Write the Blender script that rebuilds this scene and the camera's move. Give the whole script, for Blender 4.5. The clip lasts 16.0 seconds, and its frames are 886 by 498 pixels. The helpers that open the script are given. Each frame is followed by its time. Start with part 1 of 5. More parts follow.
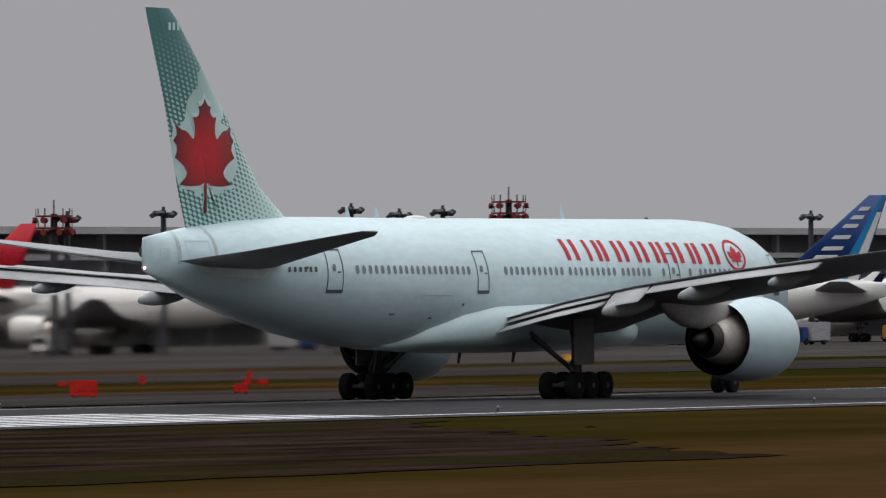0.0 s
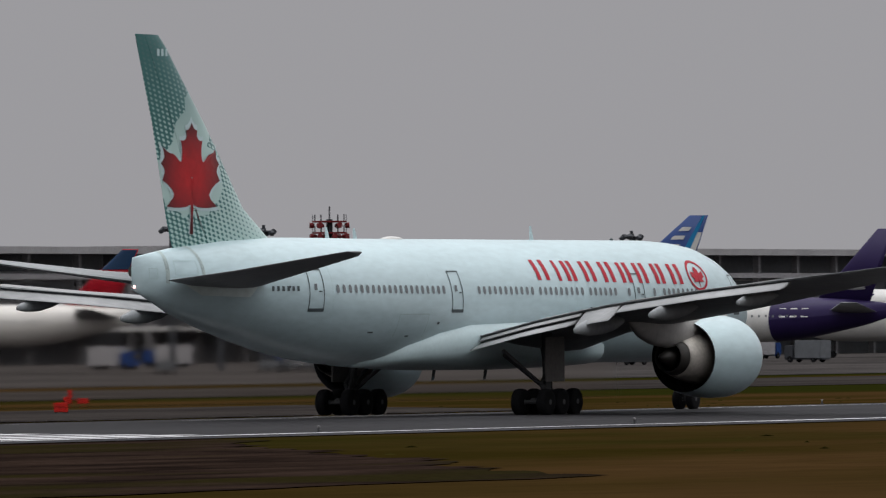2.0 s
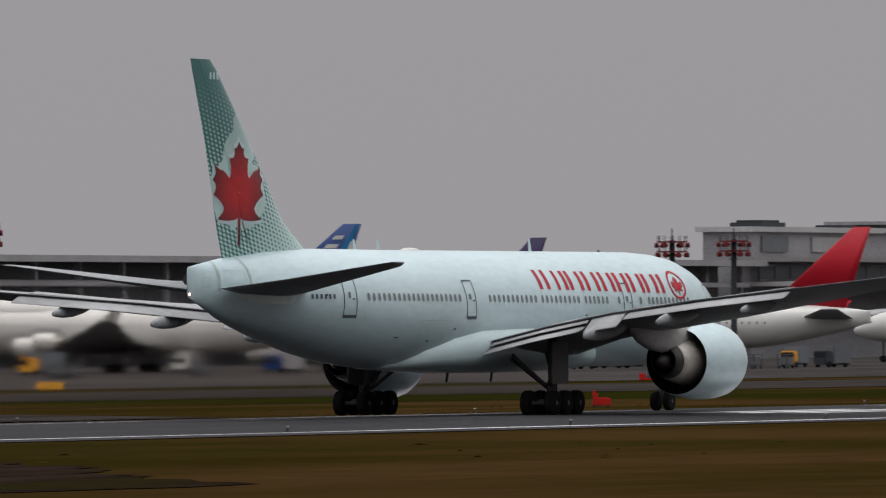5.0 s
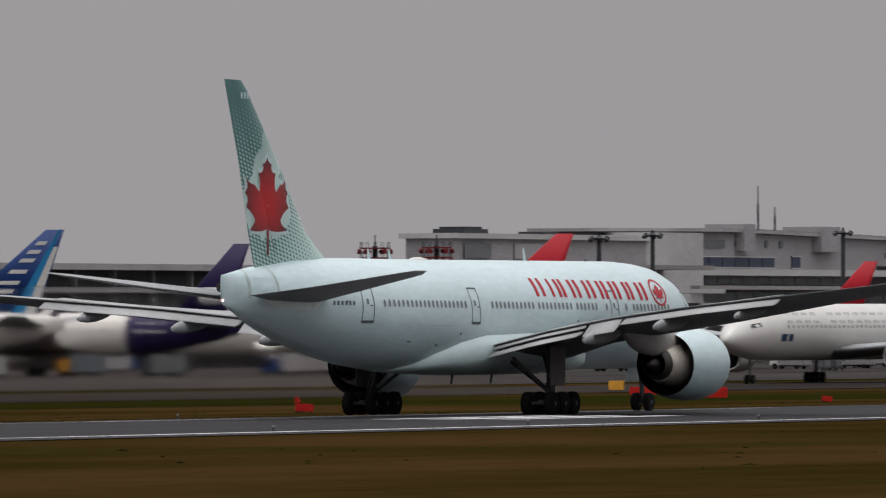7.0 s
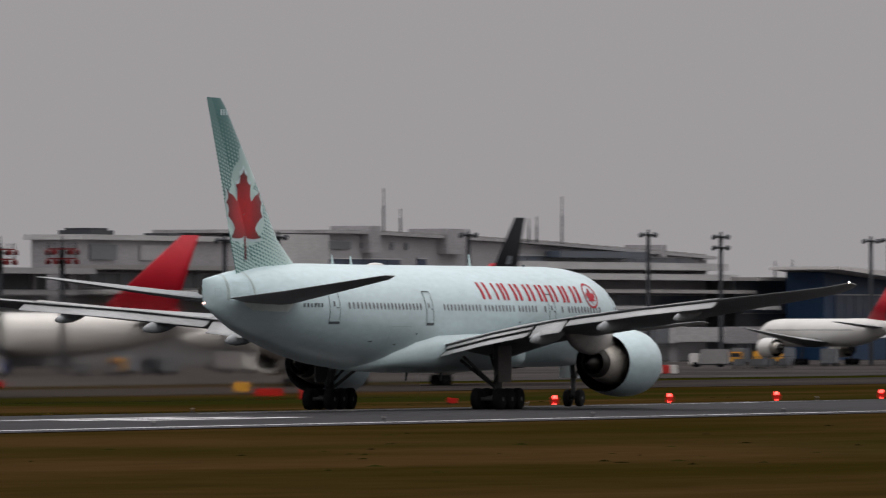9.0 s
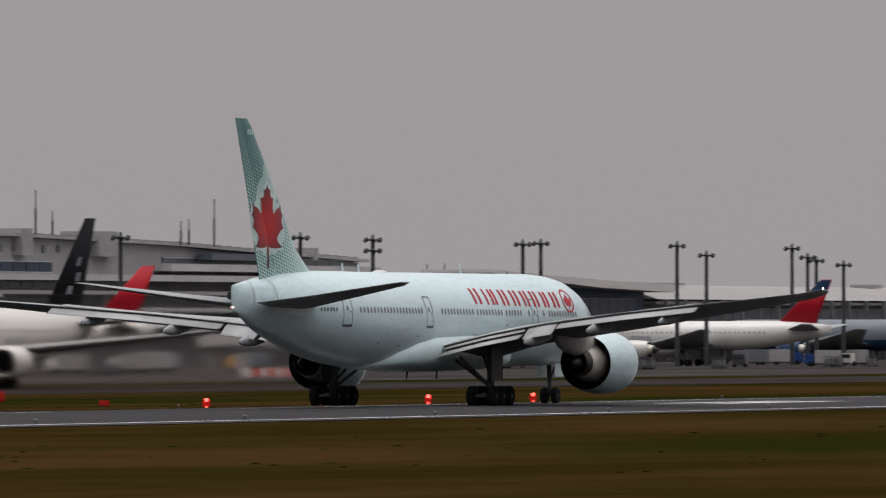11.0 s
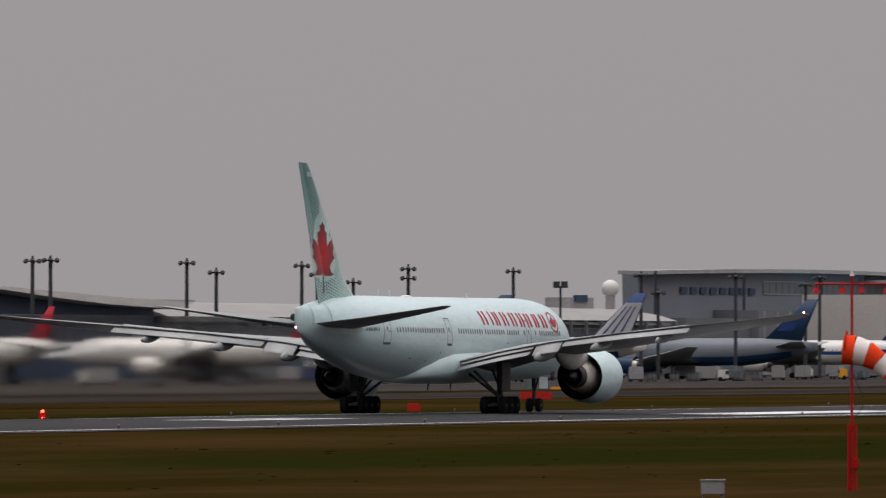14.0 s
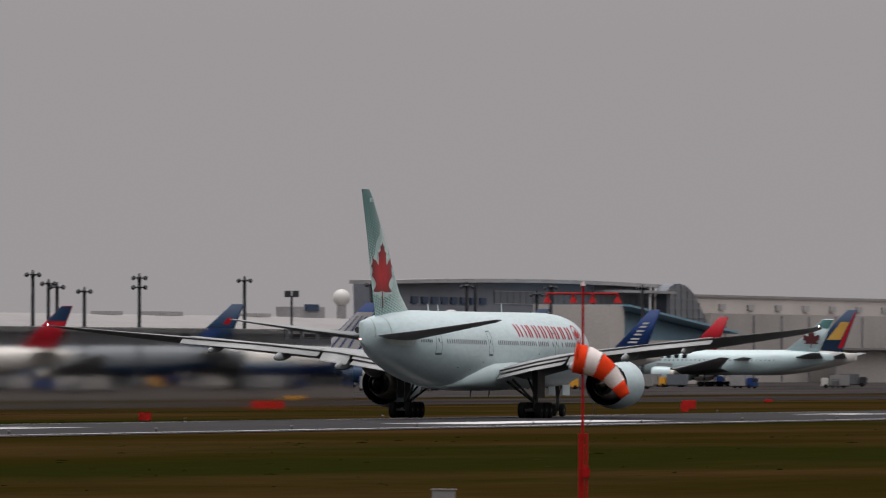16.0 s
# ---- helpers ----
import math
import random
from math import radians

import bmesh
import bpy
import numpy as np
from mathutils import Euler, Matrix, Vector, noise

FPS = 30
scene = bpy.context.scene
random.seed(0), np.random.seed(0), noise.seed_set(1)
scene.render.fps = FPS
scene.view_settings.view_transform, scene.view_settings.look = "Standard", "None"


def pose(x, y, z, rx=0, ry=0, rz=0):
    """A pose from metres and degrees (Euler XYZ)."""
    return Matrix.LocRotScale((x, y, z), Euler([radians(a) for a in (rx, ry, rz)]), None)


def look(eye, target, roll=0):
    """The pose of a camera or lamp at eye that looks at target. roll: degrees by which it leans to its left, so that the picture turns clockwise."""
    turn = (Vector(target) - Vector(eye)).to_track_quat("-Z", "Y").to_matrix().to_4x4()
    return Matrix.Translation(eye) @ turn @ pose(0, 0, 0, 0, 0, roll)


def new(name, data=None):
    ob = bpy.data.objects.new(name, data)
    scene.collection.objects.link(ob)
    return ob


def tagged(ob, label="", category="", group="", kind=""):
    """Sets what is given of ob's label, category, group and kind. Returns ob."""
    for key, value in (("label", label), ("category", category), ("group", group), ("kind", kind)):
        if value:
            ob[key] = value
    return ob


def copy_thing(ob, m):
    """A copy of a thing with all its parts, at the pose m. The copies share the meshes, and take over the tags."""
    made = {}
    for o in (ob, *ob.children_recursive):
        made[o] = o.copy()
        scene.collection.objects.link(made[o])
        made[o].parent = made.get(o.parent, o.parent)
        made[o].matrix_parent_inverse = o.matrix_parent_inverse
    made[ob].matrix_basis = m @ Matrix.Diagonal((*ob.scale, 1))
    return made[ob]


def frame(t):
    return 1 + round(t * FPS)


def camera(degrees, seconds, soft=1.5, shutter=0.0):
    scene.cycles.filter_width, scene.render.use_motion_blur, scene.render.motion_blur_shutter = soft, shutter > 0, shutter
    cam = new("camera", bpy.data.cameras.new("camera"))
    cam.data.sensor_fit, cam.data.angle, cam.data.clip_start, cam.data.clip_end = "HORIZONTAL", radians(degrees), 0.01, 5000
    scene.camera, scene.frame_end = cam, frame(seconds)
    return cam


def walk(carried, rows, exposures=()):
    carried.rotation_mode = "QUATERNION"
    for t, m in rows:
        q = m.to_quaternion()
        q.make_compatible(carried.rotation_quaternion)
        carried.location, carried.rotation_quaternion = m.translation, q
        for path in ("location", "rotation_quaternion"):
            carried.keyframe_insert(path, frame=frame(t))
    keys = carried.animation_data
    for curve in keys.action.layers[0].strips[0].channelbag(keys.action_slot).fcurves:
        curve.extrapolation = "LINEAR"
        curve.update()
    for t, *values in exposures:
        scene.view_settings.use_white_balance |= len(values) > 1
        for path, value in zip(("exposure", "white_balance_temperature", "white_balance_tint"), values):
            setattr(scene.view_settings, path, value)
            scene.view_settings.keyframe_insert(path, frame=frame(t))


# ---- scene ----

# ---------------------------------------------------------------- camera and its pan
EYE = (0.0, 0.0, 4.84)
PAN = [  # seconds, bearing of the view from the runway's direction, tilt (degrees)
    (0.0, 29.013, 0.268), (0.5, 28.795, 0.317), (1.0, 28.559, 0.358), (1.5, 28.243, 0.366), (2.0, 28.05, 0.367),
    (2.5, 27.828, 0.372), (3.0, 27.553, 0.378), (3.5, 27.268, 0.381), (4.0, 26.902, 0.387), (4.2, 26.754, 0.39),
    (6.3, 25.165, 0.418), (6.5, 24.98, 0.421), (7.0, 24.595, 0.428), (7.5, 24.297, 0.426), (8.0, 24.016, 0.438),
    (8.5, 23.428, 0.436), (9.0, 22.586, 0.431), (9.2, 22.331, 0.431), (11.3, 20.442, 0.447), (11.5, 20.248, 0.449),
    (12.0, 19.815, 0.453), (12.5, 19.257, 0.463), (13.0, 18.783, 0.468), (13.5, 18.339, 0.481), (14.0, 18.089, 0.536),
    (14.5, 17.707, 0.56), (15.0, 17.39, 0.583), (15.5, 17.02, 0.583), (16.0, 16.647, 0.589)]


def view(bearing, tilt, roll):
    b, e = radians(bearing), radians(tilt)
    way = Vector((math.cos(e) * math.cos(b), math.cos(e) * math.sin(b), math.sin(e)))
    return look(EYE, Vector(EYE) + 100 * way, roll)


cam = camera(4.752, 16.0, soft=1.2, shutter=0.5)
walk(cam, [(t, view(b, e, -0.154 + 0.3146 * (t - 8) / 8)) for t, b, e in PAN], exposures=[(0.0, 0.08, 6280, 8), (3.5, -0.05, 6350, 9), (7.0, 0.0, 6480, 10), (12.0, 0.0, 6560, 11), (16.0, -0.07, 6600, 11)])

# ---------------------------------------------------------------- overcast daylight
world = bpy.data.worlds.new("overcast_sky")
scene.world = world
world.use_nodes = True
wn, wl = world.node_tree.nodes, world.node_tree.links
wn.clear()
sky = wn.new("ShaderNodeTexSky")
sky.sky_type, sky.sun_disc = "NISHITA", False
sky.sun_elevation, sky.sun_rotation = radians(52), radians(200)
sky.dust_density, sky.air_density = 6.0, 1.0
hsv = wn.new("ShaderNodeHueSaturation")
hsv.inputs["Saturation"].default_value = 0.12
cloud = wn.new("ShaderNodeMix")
cloud.data_type = "RGBA"
cloud.inputs["Factor"].default_value = 0.93
# an overcast dome: grey at the horizon, several times brighter overhead
dome_co, dome_xyz, dome_up = wn.new("ShaderNodeTexCoord"), wn.new("ShaderNodeSeparateXYZ"), wn.new("ShaderNodeMapRange")
dome = wn.new("ShaderNodeMix")
dome.data_type = "RGBA"
dome.inputs["A"].default_value, dome.inputs["B"].default_value = (3.6, 3.45, 3.55, 1), (17.5, 17.4, 17.6, 1)
wl.new(dome_co.outputs["Generated"], dome_xyz.inputs[0])
wl.new(dome_xyz.outputs["Z"], dome_up.inputs["Value"])
dome_up.inputs["From Min"].default_value = 0.03
wl.new(dome_up.outputs["Result"], dome.inputs["Factor"])
wl.new(dome.outputs["Result"], cloud.inputs["B"])
back = wn.new("ShaderNodeBackground")
back.inputs["Strength"].default_value = 0.1
wout = wn.new("ShaderNodeOutputWorld")
wl.new(sky.outputs["Color"], hsv.inputs["Color"])
wl.new(hsv.outputs["Color"], cloud.inputs["A"])
wl.new(cloud.outputs["Result"], back.inputs["Color"])
wl.new(back.outputs["Background"], wout.inputs["Surface"])
sun = new("sun", bpy.data.lights.new("sun", "SUN"))
sun.data.energy, sun.data.angle, sun.data.color = 1.5, radians(40), (1.0, 0.985, 0.97)
sun.matrix_world = look((0, 0, 60), (3, -8, 0))

# ---------------------------------------------------------------- materials
MATS = {}


def mat(name, col, rough=0.6, metal=0.0, vary=0.15, scale=1.0, stretch=(1, 1, 1), bump=0.0, coat=0.0, fine=12.0, glow=0.0, spec=0.5):
    """A procedural surface: base colour with large stains and fine grain."""
    if name in MATS:
        return MATS[name]
    m = bpy.data.materials.new(name)
    m.use_nodes = True
    n, l = m.node_tree.nodes, m.node_tree.links
    b = n["Principled BSDF"]
    b.inputs["Roughness"].default_value, b.inputs["Metallic"].default_value = rough, metal
    b.inputs["Specular IOR Level"].default_value = spec
    b.inputs["Coat Weight"].default_value, b.inputs["Coat Roughness"].default_value = coat, 0.22
    co, mp = n.new("ShaderNodeTexCoord"), n.new("ShaderNodeMapping")
    mp.inputs["Scale"].default_value = [scale * s for s in stretch]
    l.new(co.outputs["Object"], mp.inputs["Vector"])
    big, small = n.new("ShaderNodeTexNoise"), n.new("ShaderNodeTexNoise")
    big.inputs["Scale"].default_value, big.inputs["Detail"].default_value = 1.0, 4
    small.inputs["Scale"].default_value, small.inputs["Detail"].default_value = fine, 6
    for t in (big, small):
        l.new(mp.outputs["Vector"], t.inputs["Vector"])
    add = n.new("ShaderNodeMath")
    add.operation = "ADD"
    l.new(big.outputs["Fac"], add.inputs[0])
    l.new(small.outputs["Fac"], add.inputs[1])
    ramp = n.new("ShaderNodeMapRange")
    ramp.inputs["From Min"].default_value, ramp.inputs["From Max"].default_value = 0.6, 1.4
    ramp.inputs["To Min"].default_value, ramp.inputs["To Max"].default_value = 1 - vary, 1 + vary * 0.6
    l.new(add.outputs[0], ramp.inputs["Value"])
    mul = n.new("ShaderNodeMix")
    mul.data_type, mul.blend_type = "RGBA", "MULTIPLY"
    mul.inputs["Factor"].default_value = 1.0
    mul.inputs["A"].default_value = (*col, 1)
    l.new(ramp.outputs["Result"], mul.inputs["B"])
    l.new(mul.outputs["Result"], b.inputs["Base Color"])
    if bump:
        bp = n.new("ShaderNodeBump")
        bp.inputs["Strength"].default_value, bp.inputs["Distance"].default_value = bump, 0.05
        l.new(small.outputs["Fac"], bp.inputs["Height"])
        l.new(bp.outputs["Normal"], b.inputs["Normal"])
    if glow:
        b.inputs["Emission Color"].default_value, b.inputs["Emission Strength"].default_value = (*col, 1), glow
    MATS[name] = m
    return m


def two_tone(name, a, c, rough, scale, stretch, low=0.42, high=0.6, third=None, gloss=0.0, grain=(0.7, 1.25)):
    """Two colours in streaks and patches, for grass, soil and pavement."""
    m = bpy.data.materials.new(name)
    m.use_nodes = True
    n, l = m.node_tree.nodes, m.node_tree.links
    b = n["Principled BSDF"]
    b.inputs["Roughness"].default_value = rough
    b.inputs["Specular IOR Level"].default_value = gloss
    co, mp = n.new("ShaderNodeTexCoord"), n.new("ShaderNodeMapping")
    mp.inputs["Scale"].default_value = [scale * s for s in stretch]
    l.new(co.outputs["Object"], mp.inputs["Vector"])
    t1, t2, t3 = (n.new("ShaderNodeTexNoise") for _ in range(3))
    for t, sc in ((t1, 1.0), (t2, 14.0), (t3, 0.31)):
        t.inputs["Scale"].default_value, t.inputs["Detail"].default_value = sc, 6
        l.new(mp.outputs["Vector"], t.inputs["Vector"])
    r1 = n.new("ShaderNodeMapRange")
    r1.inputs["From Min"].default_value, r1.inputs["From Max"].default_value = low, high
    l.new(t1.outputs["Fac"], r1.inputs["Value"])
    mx = n.new("ShaderNodeMix")
    mx.data_type = "RGBA"
    mx.inputs["A"].default_value, mx.inputs["B"].default_value = (*a, 1), (*c, 1)
    l.new(r1.outputs["Result"], mx.inputs["Factor"])
    last = mx
    if third:
        r3 = n.new("ShaderNodeMapRange")
        r3.inputs["From Min"].default_value, r3.inputs["From Max"].default_value = 0.5, 0.62
        l.new(t3.outputs["Fac"], r3.inputs["Value"])
        last = n.new("ShaderNodeMix")
        last.data_type = "RGBA"
        l.new(r3.outputs["Result"], last.inputs["Factor"])
        l.new(mx.outputs["Result"], last.inputs["A"])
        last.inputs["B"].default_value = (*third, 1)
    r2 = n.new("ShaderNodeMapRange")
    r2.inputs["From Min"].default_value, r2.inputs["From Max"].default_value = 0.3, 0.7
    r2.inputs["To Min"].default_value, r2.inputs["To Max"].default_value = grain
    l.new(t2.outputs["Fac"], r2.inputs["Value"])
    mul = n.new("ShaderNodeMix")
    mul.data_type, mul.blend_type = "RGBA", "MULTIPLY"
    mul.inputs["Factor"].default_value = 1.0
    l.new(last.outputs["Result"], mul.inputs["A"])
    l.new(r2.outputs["Result"], mul.inputs["B"])
    l.new(mul.outputs["Result"], b.inputs["Base Color"])
    MATS[name] = m
    return m


def fin_paint():
    """Pale mint fin with a diagonal lattice of teal dots that grows denser and darker upwards and leaves the middle clear."""
    m = bpy.data.materials.new("fin_paint")
    m.use_nodes = True
    n, l = m.node_tree.nodes, m.node_tree.links
    b = n["Principled BSDF"]
    b.inputs["Roughness"].default_value, b.inputs["Coat Weight"].default_value = 0.35, 0.15
    co, sp = n.new("ShaderNodeTexCoord"), n.new("ShaderNodeSeparateXYZ")
    l.new(co.outputs["Object"], sp.inputs[0])

    def math_node(op, p, q=None, third=None):
        k = n.new("ShaderNodeMath")
        k.operation = op
        for i, v in enumerate((p, q, third)):
            if v is None:
                continue
            if isinstance(v, (int, float)):
                k.inputs[i].default_value = v
            else:
                l.new(v, k.inputs[i])
        return k.outputs[0]

    x, z = sp.outputs["X"], sp.outputs["Z"]
    u = math_node("SINE", math_node("MULTIPLY", math_node("ADD", x, math_node("MULTIPLY", z, 0.35)), 17.0))
    v = math_node("SINE", math_node("MULTIPLY", math_node("ADD", math_node("MULTIPLY", x, 0.21), z), 29.0))
    dots = math_node("ADD", u, v)
    grow = n.new("ShaderNodeMapRange")
    grow.inputs["From Min"].default_value, grow.inputs["From Max"].default_value = 8.5, 15.5
    grow.inputs["To Min"].default_value, grow.inputs["To Max"].default_value = 0.0, -0.75
    l.new(z, grow.inputs["Value"])
    # the dots shrink towards the foot of the leading edge
    fade = n.new("ShaderNodeMapRange")
    fade.inputs["From Min"].default_value, fade.inputs["From Max"].default_value = -25.5, -19.5
    fade.inputs["To Min"].default_value, fade.inputs["To Max"].default_value = 0.0, 1.7
    l.new(x, fade.inputs["Value"])
    low = n.new("ShaderNodeMapRange")
    low.inputs["From Min"].default_value, low.inputs["From Max"].default_value = 13.5, 10.0
    l.new(z, low.inputs["Value"])
    dot = math_node("GREATER_THAN", dots, math_node("ADD", grow.outputs["Result"], math_node("MULTIPLY", fade.outputs["Result"], low.outputs["Result"])))
    # clear zone that follows the leaf: lower lobes, upper lobe and a streak that rises behind it
    wob = n.new("ShaderNodeTexNoise")
    wob.inputs["Scale"].default_value = 1.3
    l.new(co.outputs["Object"], wob.inputs["Vector"])
    inside = None
    for cx, cz, rx, rz, lean in ((-26.05, 11.55, 3.0, 1.9, 0.0), (-26.05, 13.1, 1.55, 1.75, 0.0), (-25.4, 14.3, 1.1, 1.3, -0.5)):
        dz = math_node("SUBTRACT", z, cz)
        dx = math_node("DIVIDE", math_node("SUBTRACT", math_node("SUBTRACT", x, cx), math_node("MULTIPLY", dz, lean)), rx)
        dz = math_node("DIVIDE", dz, rz)
        rad = math_node("ADD", math_node("ADD", math_node("MULTIPLY", dx, dx), math_node("MULTIPLY", dz, dz)), math_node("MULTIPLY", wob.outputs["Fac"], 0.7))
        inside = rad if inside is None else math_node("MINIMUM", inside, rad)
    clear = math_node("GREATER_THAN", inside, 1.3)
    dot = math_node("MULTIPLY", dot, clear)
    base, teal = n.new("ShaderNodeMix"), n.new("ShaderNodeMix")
    for k in (base, teal):
        k.data_type = "RGBA"
    up = n.new("ShaderNodeMapRange")
    up.inputs["From Min"].default_value, up.inputs["From Max"].default_value = 13.2, 17.2
    l.new(z, up.inputs["Value"])
    base.inputs["A"].default_value, base.inputs["B"].default_value = (0.4, 0.54, 0.51, 1), (0.05, 0.13, 0.13, 1)
    l.new(up.outputs["Result"], base.inputs["Factor"])
    teal.inputs["B"].default_value = (0.025, 0.125, 0.12, 1)
    l.new(base.outputs["Result"], teal.inputs["A"])
    l.new(dot, teal.inputs["Factor"])
    l.new(teal.outputs["Result"], b.inputs["Base Color"])
    MATS["fin_paint"] = m
    return m


def leaf_paint():
    """Printed leaf: bright red along its veins, airbrushed to maroon towards the rim."""
    m = mat("leaf_red", (0.42, 0.002, 0.006), 0.5, vary=0.25, scale=0.8, fine=3)
    n, l = m.node_tree.nodes, m.node_tree.links
    b = n["Principled BSDF"]
    paint = b.inputs["Base Color"].links[0].from_socket
    co, grad, veins, mix = n.new("ShaderNodeTexCoord"), n.new("ShaderNodeTexGradient"), n.new("ShaderNodeMapRange"), n.new("ShaderNodeMix")
    grad.gradient_type = "SPHERICAL"
    mp = n.new("ShaderNodeMapping")
    mp.inputs["Location"].default_value, mp.inputs["Scale"].default_value = (26.0 / 3.0, 0, -11.7 / 2.5), (1 / 3.0, 0.2, 1 / 2.5)
    l.new(co.outputs["Object"], mp.inputs["Vector"])
    l.new(mp.outputs["Vector"], grad.inputs["Vector"])
    l.new(grad.outputs["Fac"], veins.inputs["Value"])
    veins.inputs["From Min"].default_value, veins.inputs["From Max"].default_value = 0.05, 0.75
    mix.data_type = "RGBA"
    mix.inputs["A"].default_value = (0.06, 0.001, 0.004, 1)
    l.new(paint, mix.inputs["B"])
    l.new(veins.outputs["Result"], mix.inputs["Factor"])
    l.new(mix.outputs["Result"], b.inputs["Base Color"])
    return m


MINT = mat("mint_paint", (0.425, 0.535, 0.56), 0.38, vary=0.17, scale=0.35, stretch=(0.35, 1, 1.2), coat=0.35, fine=9)
MINT_FAIRING = mat("mint_fairing_paint", (0.47, 0.58, 0.595), 0.35, vary=0.12, scale=0.5, coat=0.2)
FIN = fin_paint()
RED = leaf_paint()
LETTER_RED = mat("letter_red", (0.36, 0.008, 0.022), 0.5, vary=0.08, spec=0.2)
WING_GREY = mat("wing_grey", (0.25, 0.258, 0.266), 0.6, vary=0.22, scale=0.4, stretch=(1, 0.3, 1), fine=8, spec=0.25)
FLAP_PALE = mat("flap_pale_grey", (0.27, 0.27, 0.275), 0.6, vary=0.25, scale=0.6, stretch=(1, 0.3, 1), fine=8, spec=0.25)
WING_DARK = mat("wing_underside_grey", (0.13, 0.12, 0.115), 0.7, vary=0.3, scale=0.4, spec=0.2)
BARE = mat("bare_metal", (0.55, 0.54, 0.52), 0.35, metal=0.85, vary=0.25, scale=1.5)
PYLON = mat("pylon_grey", (0.4, 0.38, 0.365), 0.5, vary=0.25, scale=0.9, fine=5)
CORE = mat("core_cowl_metal", (0.5, 0.46, 0.41), 0.42, metal=0.35, vary=0.3, scale=1.1, fine=6)
UPSWEPT = mat("upswept_roof_metal", (0.52, 0.49, 0.48), 0.6, vary=0.25, scale=0.05, stretch=(1, 1, 4), fine=20)
HOT = mat("heat_stained_metal", (0.045, 0.04, 0.036), 0.5, metal=0.5, vary=0.35, scale=1.4)
BLACK = mat("engine_dark", (0.006, 0.006, 0.008), 0.8, vary=0.3, spec=0.1)
TYRE = mat("tyre_rubber", (0.008, 0.008, 0.009), 0.9, vary=0.3, scale=3, spec=0.1)
GEAR = mat("gear_grey", (0.05, 0.05, 0.052), 0.6, vary=0.25, scale=3, spec=0.25)
GLASS_DARK = mat("dark_glass", (0.02, 0.022, 0.026), 0.12, vary=0.2)
WINDOW_GREY = mat("cabin_window_grey", (0.13, 0.14, 0.15), 0.25, vary=0.15)
SEAM = mat("seam_dark", (0.045, 0.06, 0.065), 0.6)
SOOT = mat("soot_stain", (0.37, 0.44, 0.43), 0.6, vary=0.45, scale=1.2)
LAMP_WHITE = mat("lamp_white", (1.0, 0.93, 0.85), glow=14)
LAMP_RED = mat("lamp_red", (1.0, 0.05, 0.04), glow=9)
WHITE = mat("aircraft_white", (0.49, 0.475, 0.455), 0.35, vary=0.12, scale=0.3, coat=0.2)
PALE_GREY = mat("aircraft_grey", (0.11, 0.125, 0.145), 0.45, vary=0.15, scale=0.3, spec=0.3)
NAVY = mat("navy_paint", (0.008, 0.03, 0.075), 0.5, vary=0.15, scale=0.4, spec=0.25)
BLUE = mat("blue_paint", (0.006, 0.03, 0.13), 0.5, vary=0.15, scale=0.4, spec=0.25)
AZURE = mat("azure_paint", (0.012, 0.16, 0.34), 0.45, vary=0.15, scale=0.4, spec=0.25)
PURPLE = mat("purple_paint", (0.016, 0.008, 0.05), 0.5, vary=0.15, scale=0.4, spec=0.2)
TAIL_RED = mat("tail_red", (0.34, 0.004, 0.014), 0.5, vary=0.15, scale=0.4, spec=0.2)
CHARCOAL = mat("charcoal_paint", (0.006, 0.006, 0.008), 0.85, vary=0.2, scale=0.4, spec=0.1)
GOLD = mat("gold_paint", (0.5, 0.28, 0.05), 0.4)
ORANGE = mat("marker_red_orange", (0.4, 0.01, 0.006), 0.6, vary=0.3, scale=2, spec=0.2)
YELLOW = mat("marker_yellow", (0.6, 0.28, 0.015), 0.55, vary=0.25, scale=2)
MAST = mat("mast_dark_steel", (0.032, 0.034, 0.04), 0.65, vary=0.3, spec=0.25)
MAST_RED = mat("mast_red", (0.12, 0.012, 0.014), 0.6, vary=0.2, spec=0.2)
CONCRETE = mat("facade_concrete", (0.25, 0.24, 0.25), 0.85, vary=0.3, scale=0.06, stretch=(1, 1, 3), fine=20)
CONCRETE_L = mat("facade_pale_panel", (0.36, 0.35, 0.35), 0.8, vary=0.25, scale=0.06, stretch=(1, 1, 3), fine=20)
# dark panels, lifted a little in colour to stand in for distance haze
FACADE_D = mat("facade_dark_panel", (0.1, 0.105, 0.115), 0.6, vary=0.3, scale=0.08, fine=16)
ROOF_PALE = mat("roof_pale_metal", (0.2, 0.187, 0.184), 0.6, vary=0.2, scale=0.05, fine=25)
ROOF_GREY = mat("roof_grey_metal", (0.27, 0.26, 0.265), 0.55, vary=0.3, scale=0.05, stretch=(4, 1, 1), fine=25)
FACADE_GLASS = mat("facade_glass", (0.055, 0.068, 0.09), 0.3, vary=0.3, scale=0.1)
NAVY_GLASS = mat("navy_window_glass", (0.012, 0.022, 0.05), 0.35, vary=0.3, scale=0.1, spec=0.25)
TEAL_ROOF = mat("teal_roof_metal", (0.12, 0.25, 0.34), 0.5, vary=0.2, scale=0.1)
# beige made paler than the wall itself, for the haze in front of it
BEIGE = mat("hangar_beige_wall", (0.42, 0.385, 0.365), 0.8, vary=0.15, scale=0.05, fine=30)
SOCK_ORANGE = mat("sock_orange", (0.72, 0.05, 0.012), 0.9, vary=0.25, scale=2, bump=0.2, spec=0.1)
SOCK_WHITE = mat("sock_white", (0.7, 0.62, 0.6), 0.8, vary=0.2, scale=2, bump=0.2)
POLE_RED = mat("pole_red", (0.32, 0.004, 0.005), 0.6, vary=0.25, scale=2, spec=0.15)
